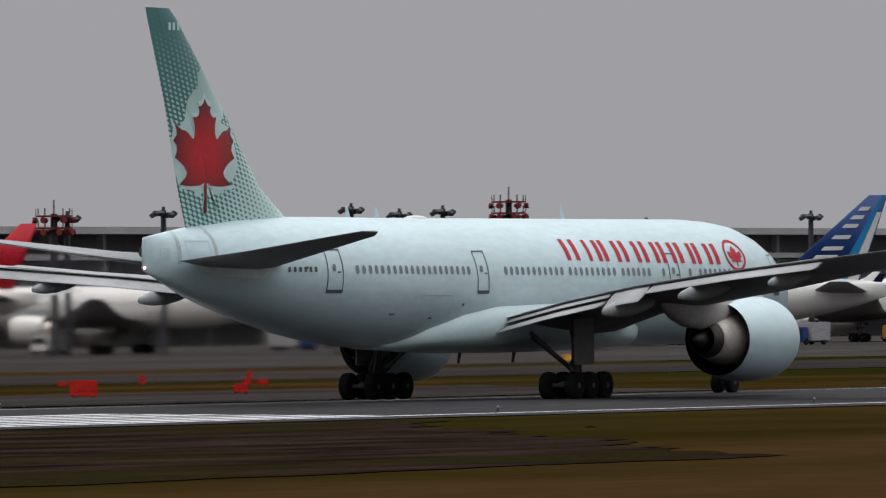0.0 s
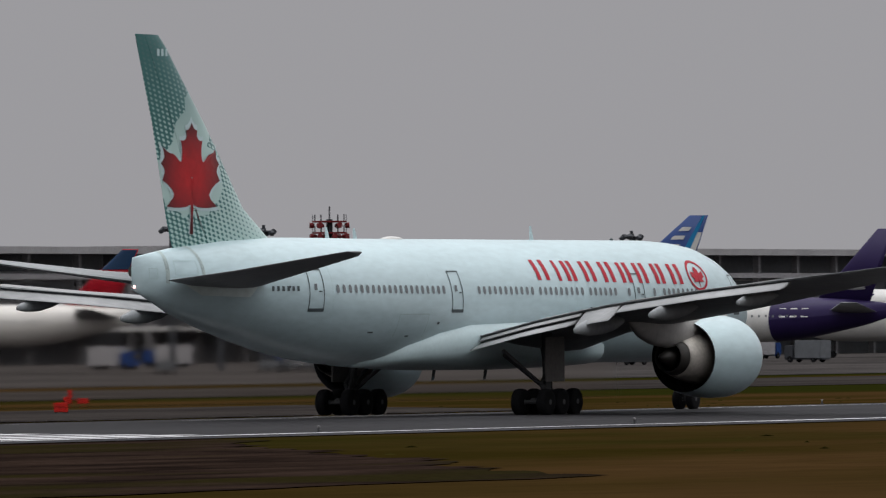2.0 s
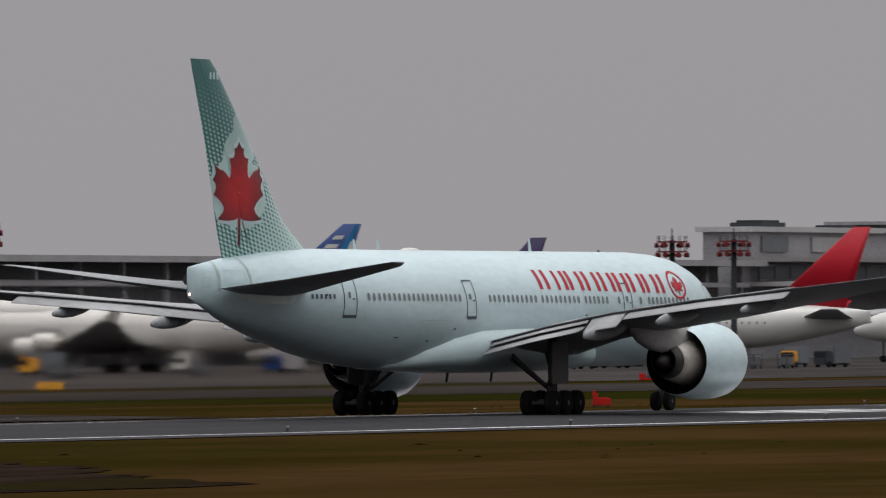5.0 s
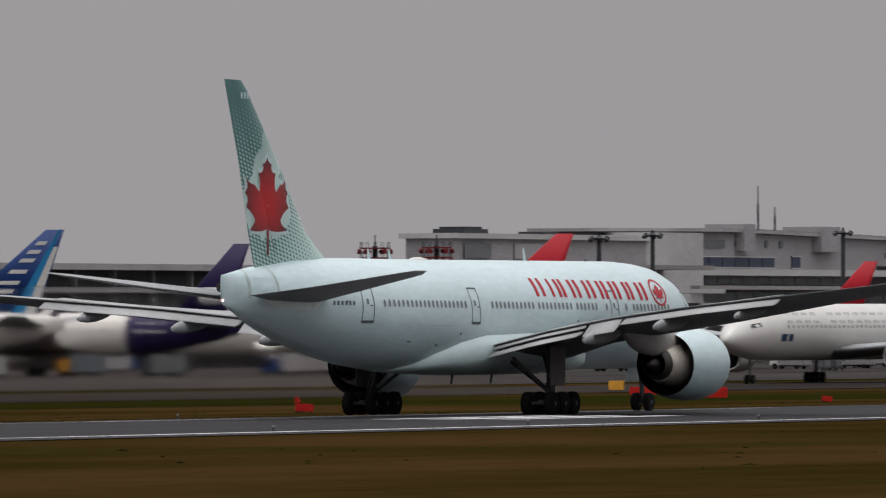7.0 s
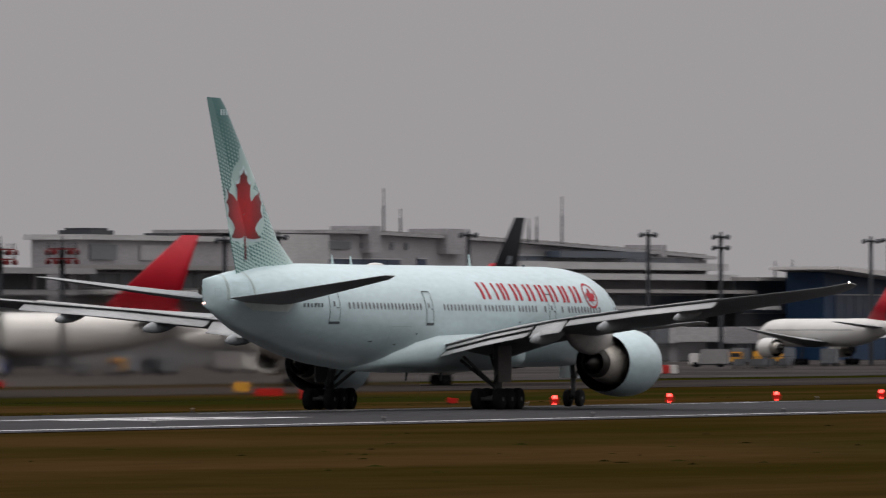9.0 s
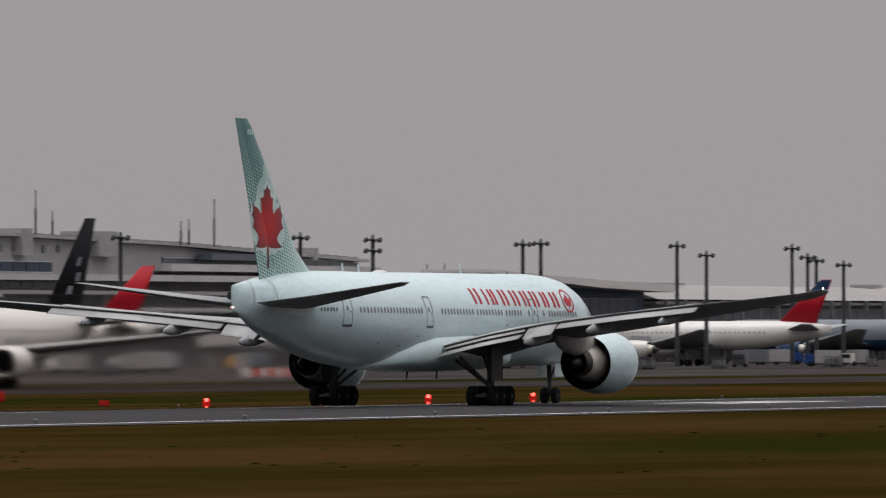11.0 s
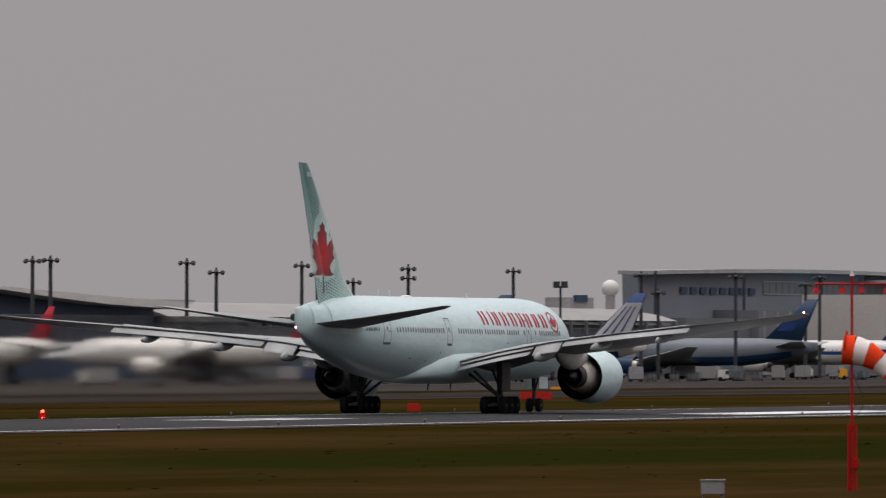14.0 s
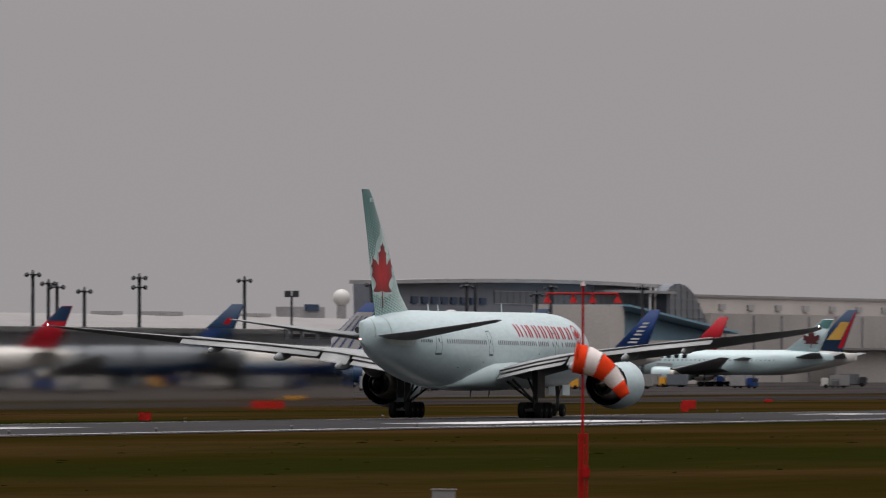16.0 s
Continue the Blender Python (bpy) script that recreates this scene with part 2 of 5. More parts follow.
BOX_GREY = mat("cabinet_grey", (0.2, 0.19, 0.19), 0.6, vary=0.2, scale=3)
GRASS = two_tone("dry_grass", (0.0165, 0.0118, 0.0024), (0.034, 0.019, 0.007), 0.95, 0.045, (0.3, 0.8, 1), 0.4, 0.62, third=(0.0115, 0.0125, 0.0022), grain=(0.86, 1.12))
SOIL = two_tone("bare_soil", (0.0075, 0.005, 0.0042), (0.0235, 0.015, 0.0115), 0.95, 0.22, (0.4, 1.2, 1), 0.36, 0.66, third=(0.013, 0.0105, 0.004))
ASPHALT = two_tone("runway_asphalt", (0.0098, 0.0088, 0.0102), (0.0158, 0.0142, 0.0163), 0.8, 0.06, (0.06, 2.2, 1), gloss=0.1)
TAXI = two_tone("taxiway_concrete", (0.0218, 0.0187, 0.0177), (0.032, 0.0279, 0.0258), 0.85, 0.04, (0.2, 1.2, 1))
APRON = two_tone("apron_concrete", (0.0314, 0.0284, 0.0276), (0.0449, 0.0404, 0.0389), 0.85, 0.03, (0.3, 1, 1))
PAINT = two_tone("runway_paint", (0.62, 0.61, 0.62), (0.3, 0.29, 0.3), 0.7, 0.3, (0.1, 2, 1), 0.4, 0.66)

# ---------------------------------------------------------------- mesh helpers


def mesh_of(bm, name, material, smooth=True):
    bmesh.ops.recalc_face_normals(bm, faces=bm.faces)
    me = bpy.data.meshes.new(name)
    bm.to_mesh(me)
    bm.free()
    for f in me.polygons:
        f.use_smooth = smooth
    me.materials.append(material)
    return me


def part(name, bm, material, parent, label="", smooth=False):
    ob = new(name, mesh_of(bm, name, material, smooth))
    ob.parent = parent
    if label:
        ob["label"] = label
    return ob


def thing(name, at, label, category, group="", turn=0.0, kind=""):
    ob = new(name)
    ob.matrix_world = pose(*at, 0, 0, turn)
    ob.empty_display_size = 0.5
    return tagged(ob, label, category, group, kind)


def solid(name, bm, material, label, category="", kind="", group="", smooth=False):
    return tagged(new(name, mesh_of(bm, name, material, smooth)), label, category, group, kind)


def box(bm, c, s, turn=0.0):
    m = Matrix.Translation(c) @ Matrix.Rotation(radians(turn), 4, "Z") @ Matrix.Diagonal((*s, 1))
    bmesh.ops.create_cube(bm, size=1, matrix=m)
    return bm


def boxes(*rows):
    bm = bmesh.new()
    for c, s in rows:
        box(bm, c, s)
    return bm


def bevel_box(c, s, r=0.04):
    bm = box(bmesh.new(), c, s)
    bmesh.ops.bevel(bm, geom=bm.edges[:], offset=r, segments=2, affect="EDGES")
    return bm


def tube(bm, a, b, r1, r2=None, n=10):
    """A capped rod from a to b."""
    a, b = Vector(a), Vector(b)
    r2 = r1 if r2 is None else r2
    q = (b - a).to_track_quat("Z", "Y").to_matrix().to_4x4()
    bmesh.ops.create_cone(bm, cap_ends=True, segments=n, radius1=r1, radius2=r2, depth=(b - a).length, matrix=Matrix.Translation((a + b) / 2) @ q)
    return bm


def loft(bm, rings, cap=True):
    rows = [[bm.verts.new(p) for p in r] for r in rings]
    n = len(rows[0])
    for a, b in zip(rows, rows[1:]):
        for i in range(n):
            bm.faces.new((a[i], a[(i + 1) % n], b[(i + 1) % n], b[i]))
    if cap:
        bm.faces.new(rows[0])
        bm.faces.new(rows[-1])
    return bm


def lathe(bm, profile, n=40, at=(0, 0, 0), cap=False):
    """Rings round the x axis from (x, radius) pairs."""
    rings = [[Vector((at[0] + x, at[1] + r * math.cos(2 * math.pi * i / n), at[2] + r * math.sin(2 * math.pi * i / n))) for i in range(n)] for x, r in profile]
    return loft(bm, rings, cap)


def half_thickness(c, th):
    c = min(max(c, 0.0), 1.0)
    return 5 * th * (0.2969 * math.sqrt(c) - 0.126 * c - 0.3516 * c * c + 0.2843 * c ** 3 - 0.1036 * c ** 4)


CHORD = (0.0, 0.015, 0.06, 0.15, 0.3, 0.5, 0.7, 0.87, 1.0)


def foil(bm, stations):
    """A wing or fin from (leading edge, trailing edge, thickness, normal)."""
    rings = []
    for le, te, th, nrm in stations:
        le, te, nrm = Vector(le), Vector(te), Vector(nrm)
        up = [le.lerp(te, c) + nrm * (half_thickness(c, th) + (0.012 if c == 1.0 else 0)) for c in CHORD]
        dn = [le.lerp(te, c) - nrm * (half_thickness(c, th) + (0.012 if c == 1.0 else 0)) for c in reversed(CHORD[1:])]
        rings.append(up + dn)
    return loft(bm, rings)


# ---------------------------------------------------------------- the rolling airliner
# local axes: x forward, y to port, z up; origin on the ground between the main wheels
BODY = [  # x, height of the axis, half width, half height
    (31.75, 4.7, 0.03, 0.03), (31.6, 4.72, 0.42, 0.4), (31.2, 4.78, 0.8, 0.78), (30.4, 4.9, 1.3, 1.27), (29.2, 5.07, 1.85, 1.8),
    (27.8, 5.25, 2.32, 2.3), (26.4, 5.39, 2.65, 2.66), (24.8, 5.5, 2.9, 2.92), (23.0, 5.56, 3.03, 3.04), (20.5, 5.6, 3.1, 3.1),
    (12.0, 5.6, 3.1, 3.1), (4.0, 5.6, 3.1, 3.1), (-4.0, 5.6, 3.1, 3.1), (-10.0, 5.6, 3.1, 3.1), (-13.0, 5.67, 3.08, 3.05),
    (-15.5, 5.78, 2.98, 2.95), (-18.6, 5.98, 2.74, 2.74), (-21.0, 6.17, 2.45, 2.5), (-23.5, 6.37, 2.08, 2.2), (-25.7, 6.5, 1.62, 1.86),
    (-27.6, 6.64, 1.02, 1.56), (-29.3, 6.8, 0.52, 1.2), (-30.5, 6.92, 0.2, 0.93), (-31.25, 6.98, 0.05, 0.76)]


def body_at(x):
    for (xa, *a), (xb, *b) in zip(BODY, BODY[1:]):
        if xb <= x <= xa:
            k = (xa - x) / (xa - xb)
            return [p + (q - p) * k for p, q in zip(a, b)]
    return BODY[0][1:] if x > 0 else BODY[-1][1:]


def skin_y(x, z):
    zc, ry, rz = body_at(x)
    k = max(0.0, 1 - ((z - zc) / rz) ** 2)
    return ry * math.sqrt(k)


def skin_quad(bm, corners, side, lift=0.02, n=5, m=2):
    """A thin patch that follows the fuselage; corners in (x, z)."""
    (x0, z0), (x1, z1), (x2, z2), (x3, z3) = corners
    grid = []
    for j in range(n + 1):
        v = j / n
        row = []
        for i in range(m + 1):
            u = i / m
            x = (x0 * (1 - u) + x1 * u) * (1 - v) + (x3 * (1 - u) + x2 * u) * v
            z = (z0 * (1 - u) + z1 * u) * (1 - v) + (z3 * (1 - u) + z2 * u) * v
            row.append(bm.verts.new((x, side * (skin_y(x, z) + lift), z)))
        grid.append(row)
    for a, b in zip(grid, grid[1:]):
        for i in range(m):
            bm.faces.new((a[i], a[i + 1], b[i + 1], b[i]))
    return bm


LEAF = [(0, 1.0), (0.05, 0.9), (0.12, 0.83), (0.21, 0.81), (0.18, 0.7), (0.22, 0.61), (0.29, 0.57), (0.4, 0.57), (0.345, 0.4), (0.34, 0.22), (0.37, 0.1), (0.42, 0.06), (0.47, 0.11),
        (0.56, 0.2), (0.66, 0.26), (0.76, 0.27), (0.88, 0.33), (1.03, 0.42), (0.96, 0.3), (0.94, 0.17), (1.06, 0.03), (0.95, -0.07), (0.92, -0.18), (1.03, -0.36), (0.85, -0.44),
        (0.69, -0.56), (0.6, -0.69), (0.66, -0.82), (0.88, -0.97), (0.6, -1.0), (0.38, -1.0), (0.17, -0.98), (0.05, -0.92), (0.04, -1.2), (0.06, -1.62)]


def leaf_outline():
    return LEAF + [(-x, y) for x, y in reversed(LEAF[1:])]


FIN_STATIONS = [((-18.0, 8.5), (-27.3, 7.6), 0.95), ((-20.75, 10.1), (-28.1, 9.6), 0.8), ((-24.4, 14.1), (-29.3, 14.0), 0.52), ((-28.1, 17.75), (-30.7, 17.75), 0.3), ((-28.7, 18.22), (-30.85, 18.24), 0.18)]


HINGE = 0.66  # the rudder's hinge, as a share of the fin's chord
RUDDER_FOOT, RUDDER_HEAD = (Vector((a[0] + (b[0] - a[0]) * HINGE, 0, a[1] + (b[1] - a[1]) * HINGE)) for a, b, _ in (FIN_STATIONS[0], FIN_STATIONS[-1]))


def hinge_x(z):
    for (la, ta, _), (lb, tb, _) in zip(FIN_STATIONS, FIN_STATIONS[1:]):
        za, zb = la[1] + (ta[1] - la[1]) * HINGE, lb[1] + (tb[1] - lb[1]) * HINGE
        if z <= zb:
            break
    k = (z - za) / (zb - za)
    return (la[0] + (ta[0] - la[0]) * HINGE) * (1 - k) + (lb[0] + (tb[0] - lb[0]) * HINGE) * k


def fin_slice(chords):
    """The fin between the first and last of these shares of its chord."""
    rings = []
    for a, b, th in FIN_STATIONS:
        pts = [(a[0] + (b[0] - a[0]) * c, half_thickness(c, th) + (0.012 if c == 1.0 else 0), a[1] + (b[1] - a[1]) * c) for c in chords]
        rings.append([Vector(p) for p in pts] + [Vector((x, -y, z)) for x, y, z in reversed(pts) if y > 0])
    return loft(bmesh.new(), rings)


def fin_y(x, z):
    for (la, ta, tha), (lb, tb, thb) in zip(FIN_STATIONS, FIN_STATIONS[1:]):
        za, zb = (la[1] + ta[1]) / 2, (lb[1] + tb[1]) / 2
        if z <= zb or lb is FIN_STATIONS[-1][0]:
            k = (z - za) / (zb - za)
            le, te, th = la[0] + (lb[0] - la[0]) * k, ta[0] + (tb[0] - ta[0]) * k, tha + (thb - tha) * k
            return half_thickness((le - x) / (le - te), th)
    return 0.1


def nacelle(parent, y, z, k=1.0, paint=None, x0=0.0):
    """A fan engine: cowl, intake lip, fan duct, core nozzle and plug. x0: fan nozzle plane."""
    paint = paint or MINT
    at = (x0, y, z)
    outer = [(0.0, 1.76), (0.6, 1.88), (1.5, 2.0), (2.8, 2.07), (4.0, 2.04), (4.7, 1.95), (5.05, 1.85)]
    cowl = part("engine_cowl", lathe(bmesh.new(), [(x * k, r * k) for x, r in outer], 48, at), paint, parent, smooth=True)
    part("intake_lip", lathe(bmesh.new(), [(x * k, r * k) for x, r in [(5.05, 1.85), (5.22, 1.78), (5.25, 1.7), (5.18, 1.62), (4.9, 1.58), (4.2, 1.6), (3.6, 1.62)]], 48, at), BARE, cowl, "polished intake lip", smooth=True)
    part("fan_disc", lathe(bmesh.new(), [(3.62 * k, 1.62 * k), (3.6 * k, 0.4 * k), (4.2 * k, 0.05 * k)], 32, at, True), BLACK, cowl, smooth=True)
    part("fan_duct", lathe(bmesh.new(), [(x * k, r * k) for x, r in [(0.0, 1.76), (0.02, 1.73), (0.5, 1.7), (1.6, 1.66), (2.4, 1.64), (2.45, 0.9)]], 48, at), BLACK, cowl, "dark fan duct", smooth=True)
    part("core_cowl", lathe(bmesh.new(), [(x * k, r * k) for x, r in [(2.4, 1.3), (1.2, 1.34), (0.3, 1.22), (-0.6, 1.02), (-1.0, 0.92), (-1.02, 0.86), (-0.6, 0.84)]], 40, at), CORE, cowl, "bare metal core cowl", smooth=True)
    part("exhaust_nozzle", lathe(bmesh.new(), [(x * k, r * k) for x, r in [(-0.55, 0.9), (-1.0, 0.9), (-1.7, 0.74), (-1.72, 0.7), (-1.0, 0.8), (-0.6, 0.8)]], 32, at), HOT, cowl, "heat-stained nozzle", smooth=True)
    part("exhaust_plug", lathe(bmesh.new(), [(x * k, r * k) for x, r in [(-0.5, 0.55), (-1.5, 0.46), (-2.3, 0.22), (-2.6, 0.04)]], 24, at, True), HOT, cowl, smooth=True)
    return cowl


def wheel(parent, x, y, r, w):
    """Tyre with rounded shoulders, rim under it."""
    prof = [(-0.5, 0.62), (-0.5, 0.86), (-0.42, 0.96), (-0.2, 1.0), (0.2, 1.0), (0.42, 0.96), (0.5, 0.86), (0.5, 0.62)]
    n = 28
    rings = [[Vector((r * q * math.cos(2 * math.pi * i / n), w * p, r * q * math.sin(2 * math.pi * i / n))) for i in range(n)] for p, q in prof]
    ob = part("wheel", loft(bmesh.new(), rings), TYRE, parent, smooth=True)
    ob.location = (x, y, r)
    bm = bmesh.new()
    tube(bm, (0, -0.46 * w, 0), (0, 0.46 * w, 0), 0.6 * r, n=20)
    tube(bm, (0, -0.53 * w, 0), (0, 0.53 * w, 0), 0.2 * r, n=12)
    part("rim", bm, GEAR, ob, "grey metal rim")
    return ob


def bogie(parent, y, wheels):
    leg = bmesh.new()
    tube(leg, (0.0, y, 0.75), (0.25, y * 0.98, 4.3), 0.2, 0.26, 14)
    tube(leg, (-1.5, y, 0.72), (1.5, y, 0.72), 0.14, n=10)
    tube(leg, (-0.1, y, 1.3), (-2.0, y * 0.75, 3.2), 0.1, n=8)
    tube(leg, (0.2, y, 1.6), (1.6, y * 0.8, 3.3), 0.09, n=8)
    tube(leg, (0.1, y, 1.2), (0.1, y * 0.55, 3.0), 0.1, n=8)
    for ax in (-1.45, 0, 1.45):
        tube(leg, (ax, y - 0.55, 0.66), (ax, y + 0.55, 0.66), 0.1, n=8)
    part("main_gear_leg", leg, GEAR, parent)
    s = 1 if y > 0 else -1
    part("gear_door", bevel_box((-0.1, y + s * 0.5, 2.75), (2.0, 0.07, 2.2), 0.03), WING_DARK, parent)
    links = bmesh.new()
    tube(links, (-0.28, y, 1.0), (-0.62, y, 1.55), 0.09, n=8)
    tube(links, (-0.62, y, 1.55), (-0.05, y, 2.1), 0.09, n=8)
    tube(links, (0.35, y + s * 0.1, 0.8), (0.3, y + s * 0.1, 2.4), 0.035, n=6)
    part("torque_link", links, GEAR, parent)
    for ax in (-1.45, 0, 1.45):
        for o in (-0.7, 0.7):
            wheels.append((wheel(parent, ax, y + o, 0.66, 0.5), 0.66))


WING = [  # span station, leading edge, trailing edge, height of the trailing edge, thickness
    (0.8, 11.4, -3.0, 3.3, 1.55), (3.1, 10.6, -2.6, 3.9, 1.5), (6.5, 8.2, -2.8, 4.68, 1.3), (10.5, 5.75, -3.5, 5.36, 1.1), (16.0, 2.15, -5.2, 6.0, 0.8),
    (22.0, -1.75, -7.2, 6.52, 0.6), (27.0, -5.0, -8.9, 6.95, 0.42), (30.2, -7.1, -10.0, 7.24, 0.26), (31.7, -9.2, -11.3, 7.4, 0.15), (32.5, -10.9, -12.2, 7.5, 0.07)]


def wing_stations(s):
    """Wing sections; the leading edge stands high at the root and twists down towards the tip."""
    return [((le, s * y, z + (0.0 if y < 5 else -0.12 if y < 8 else -(0.05 if y < 11 else 0.09) * (le - te))), (te, s * y, z), th, (0, 0, 1)) for y, le, te, z, th in WING]


def wing_te(y):
    for (ya, _, xa, za, _), (yb, _, xb, zb, _) in zip(WING, WING[1:]):
        if y <= yb:
            k = (y - ya) / (yb - ya)
            return xa + (xb - xa) * k, za + (zb - za) * k
    return WING[-1][2:4]


def flap(parent, s, y0, y1, chord, drop, gap=0.25, material=None):
    st = []
    for k in (0.0, 0.5, 1.0):
        y = y0 + (y1 - y0) * k
        x, z = wing_te(y)
        st.append(((x + 0.35, s * y, z - 0.05 - gap), (x - chord, s * y, z - gap - drop), 0.2, (0, 0, 1)))
    return part("flap", foil(bmesh.new(), st), material or FLAP_PALE, parent, "pale grey extended flap", smooth=True)


def canoe(parent, s, y, length, r=0.42, low=0.0):
    """Flap-track fairing."""
    x, z = wing_te(y)
    rings = []
    for k in (0, 0.08, 0.25, 0.5, 0.75, 0.92, 1.0):
        w = r * max(0.06, math.sin(math.pi * (0.06 + 0.88 * k)) ** 0.7)
        cx, cz = x + 3.0 - length * k, z - 0.5 - low - 0.45 * k
        rings.append([Vector((cx, s * y + w * 0.75 * math.cos(a * math.pi / 8), cz + w * math.sin(a * math.pi / 8))) for a in range(16)])
    part("flap_fairing", loft(bmesh.new(), rings), WING_GREY, parent, smooth=True)


def rolling_airliner():
    plane = thing("airliner", (450, 248.18, 0), "pale mint twin-engine airliner with red leaf fin on the runway", "airplane")
    n = 56
    rings = [[Vector((x, ry * math.cos(2 * math.pi * i / n), zc + rz * math.sin(2 * math.pi * i / n))) for i in range(n)] for x, zc, ry, rz in BODY]
    part("fuselage", loft(bmesh.new(), rings), MINT, plane, "pale mint painted fuselage", smooth=True)
    # wing-body fairing
    rings = []
    for x, w, top, bot in [(14.5, 0.9, 3.3, 2.7), (12.5, 2.2, 4.2, 2.4), (9, 2.95, 4.9, 2.3), (3, 3.2, 5.2, 2.22), (-3, 3.18, 5.0, 2.24), (-6, 2.95, 4.5, 2.32), (-8.5, 2.35, 3.8, 2.42), (-10.8, 1.0, 2.9, 2.5)]:
        zc, hz = (top + bot) / 2, (top - bot) / 2
        ring = []
        for i in range(32):
            c, d = math.cos(2 * math.pi * i / 32), math.sin(2 * math.pi * i / 32)
            ring.append(Vector((x, w * math.copysign(abs(c) ** 0.7, c), zc + hz * math.copysign(abs(d) ** 0.7, d))))
        rings.append(ring)
    part("belly_fairing", loft(bmesh.new(), rings), MINT_FAIRING, plane, "paler mint wing-root fairing", smooth=True)
    wheels = []
    for s in (-1, 1):
        wing = part("wing", foil(bmesh.new(), wing_stations(s)), WING_GREY, plane, "grey swept wing with raked tip", smooth=True)
        flap(wing, s, 3.3, 9.1, 0.35, 0.2, 0.1)
        flap(wing, s, 3.3, 9.0, 1.3, 0.42, 0.34)
        flap(wing, s, 9.35, 11.5, 1.15, 0.82, 0.02)
        flap(wing, s, 11.75, 22.4, 0.85, 0.4, 0.1)
        for y0, y1 in ((3.9, 9.0), (11.8, 22.0)):
            st = []
            for y in (y0, y1):
                x, z = wing_te(y)
                st.append(((x + 1.5, s * y, z + 0.12), (x + 0.2, s * y, z + 0.05), 0.06, (0, 0, 1)))
            part("spoiler", foil(bmesh.new(), st), FLAP_PALE, wing)
        for y, ln, r, low in ((9.9, 5.0, 0.48, 0.14), (14.7, 5.0, 0.44, 0.02), (20.0, 4.4, 0.38, -0.05)):
            canoe(wing, s, y, ln, r, low)
        tip = bmesh.new()
        bmesh.ops.create_uvsphere(tip, u_segments=10, v_segments=6, radius=0.06, matrix=Matrix.Translation((-12.0, s * 32.45, 7.52)))
        part("navigation_light", tip, LAMP_WHITE, wing, "lit white tip light")
        # pylon
        rings = []
        for x, zc, w, h in ((11.4, 4.75, 0.1, 0.2), (10.4, 4.7, 0.32, 0.5), (8.4, 4.4, 0.5, 0.8), (6.6, 4.25, 0.62, 0.95), (4.8, 4.2, 0.66, 0.95), (3.4, 4.25, 0.62, 0.85), (2.3, 4.35, 0.5, 0.65), (1.5, 4.5, 0.3, 0.42), (1.0, 4.62, 0.1, 0.2)):
            rings.append([Vector((x, s * 9.6 + w * math.cos(2 * math.pi * i / 20), zc + h * math.sin(2 * math.pi * i / 20))) for i in range(20)])
        part("pylon", loft(bmesh.new(), rings), PYLON, plane, "pale grey bulging engine pylon fairing", smooth=True)
        nacelle(plane, s * 9.6, 2.8, 1.0, MINT, 6.75)
        bogie(plane, s * 5.485, wheels)
        st = [((-21.6, s * 1.2, 6.45), (-29.6, s * 1.0, 6.66), 0.7, (0, 0, 1)), ((-24.3, s * 4.6, 6.88), (-29.75, s * 4.6, 7.08), 0.45, (0, 0, 1)),
              ((-28.1, s * 10.4, 7.76), (-30.25, s * 10.4, 7.86), 0.18, (0, 0, 1)), ((-29.0, s * 11.05, 7.9), (-30.4, s * 11.05, 7.93), 0.08, (0, 0, 1))]
        part("tailplane", foil(bmesh.new(), st), WING_GREY, plane, "grey tailplane", smooth=True)
    # nose gear
    leg = bmesh.new()
    tube(leg, (25.88, 0, 0.5), (25.6, 0, 3.2), 0.14, 0.17, 12)
    tube(leg, (25.8, 0, 1.5), (27.3, 0, 3.0), 0.07, n=8)
    tube(leg, (25.88, -0.5, 0.54), (25.88, 0.5, 0.54), 0.08, n=8)
    part("nose_gear_leg", leg, GEAR, plane)
    for o in (-0.39, 0.39):
        wheels.append((wheel(plane, 25.88, o, 0.54, 0.38), 0.54))
    for s in (-1, 1):
        part("nose_gear_door", bevel_box((26.2, s * 0.62, 2.25), (2.2, 0.05, 0.9), 0.02), MINT_FAIRING, plane)
    # fin and its leaf
    fin = part("fin", fin_slice((0.0, 0.015, 0.06, 0.15, 0.3, 0.5, HINGE - 0.003)), FIN, plane, "mint fin with teal dot lattice", smooth=True)
    rudder = part("rudder", fin_slice((HINGE + 0.003, 0.75, 0.87, 1.0)), FIN, plane, "mint rudder with teal dot lattice", smooth=True)
    fin.data.set_sharp_from_angle(angle=0.6)
    rudder.data.set_sharp_from_angle(angle=0.6)
    for s, surface, aft in ((-1, fin, False), (-1, rudder, True), (1, fin, False), (1, rudder, True)):
        for grow, lift, m, nm, lab in ((0.11, 0.025, MINT_FAIRING, "leaf_border", "pale border round the leaf"), (0.0, 0.045, RED, "leaf_emblem", "red leaf emblem")):
            rings = []
            for k in (0.02, 0.25, 0.5, 0.75, 1.0):
                ring = []
                for px, py in leaf_outline():
                    q = k * (1 + (grow if py > -1.1 else 0.0))
                    x, z = -26.05 + 2.45 * px * q + (grow * k * math.copysign(0.5, px) if py < -1.1 else 0.0), 12.12 + 2.02 * (-0.3 + (py + 0.3) * q)
                    x = max(x, -27.95 - 0.307 * (z - 9.6))
                    x = min(x, hinge_x(z)) if aft else max(x, hinge_x(z))
                    ring.append(Vector((x, s * (fin_y(x, z) + lift), z)))
                rings.append(ring)
            part(nm, loft(bmesh.new(), rings, False), m, surface, lab)
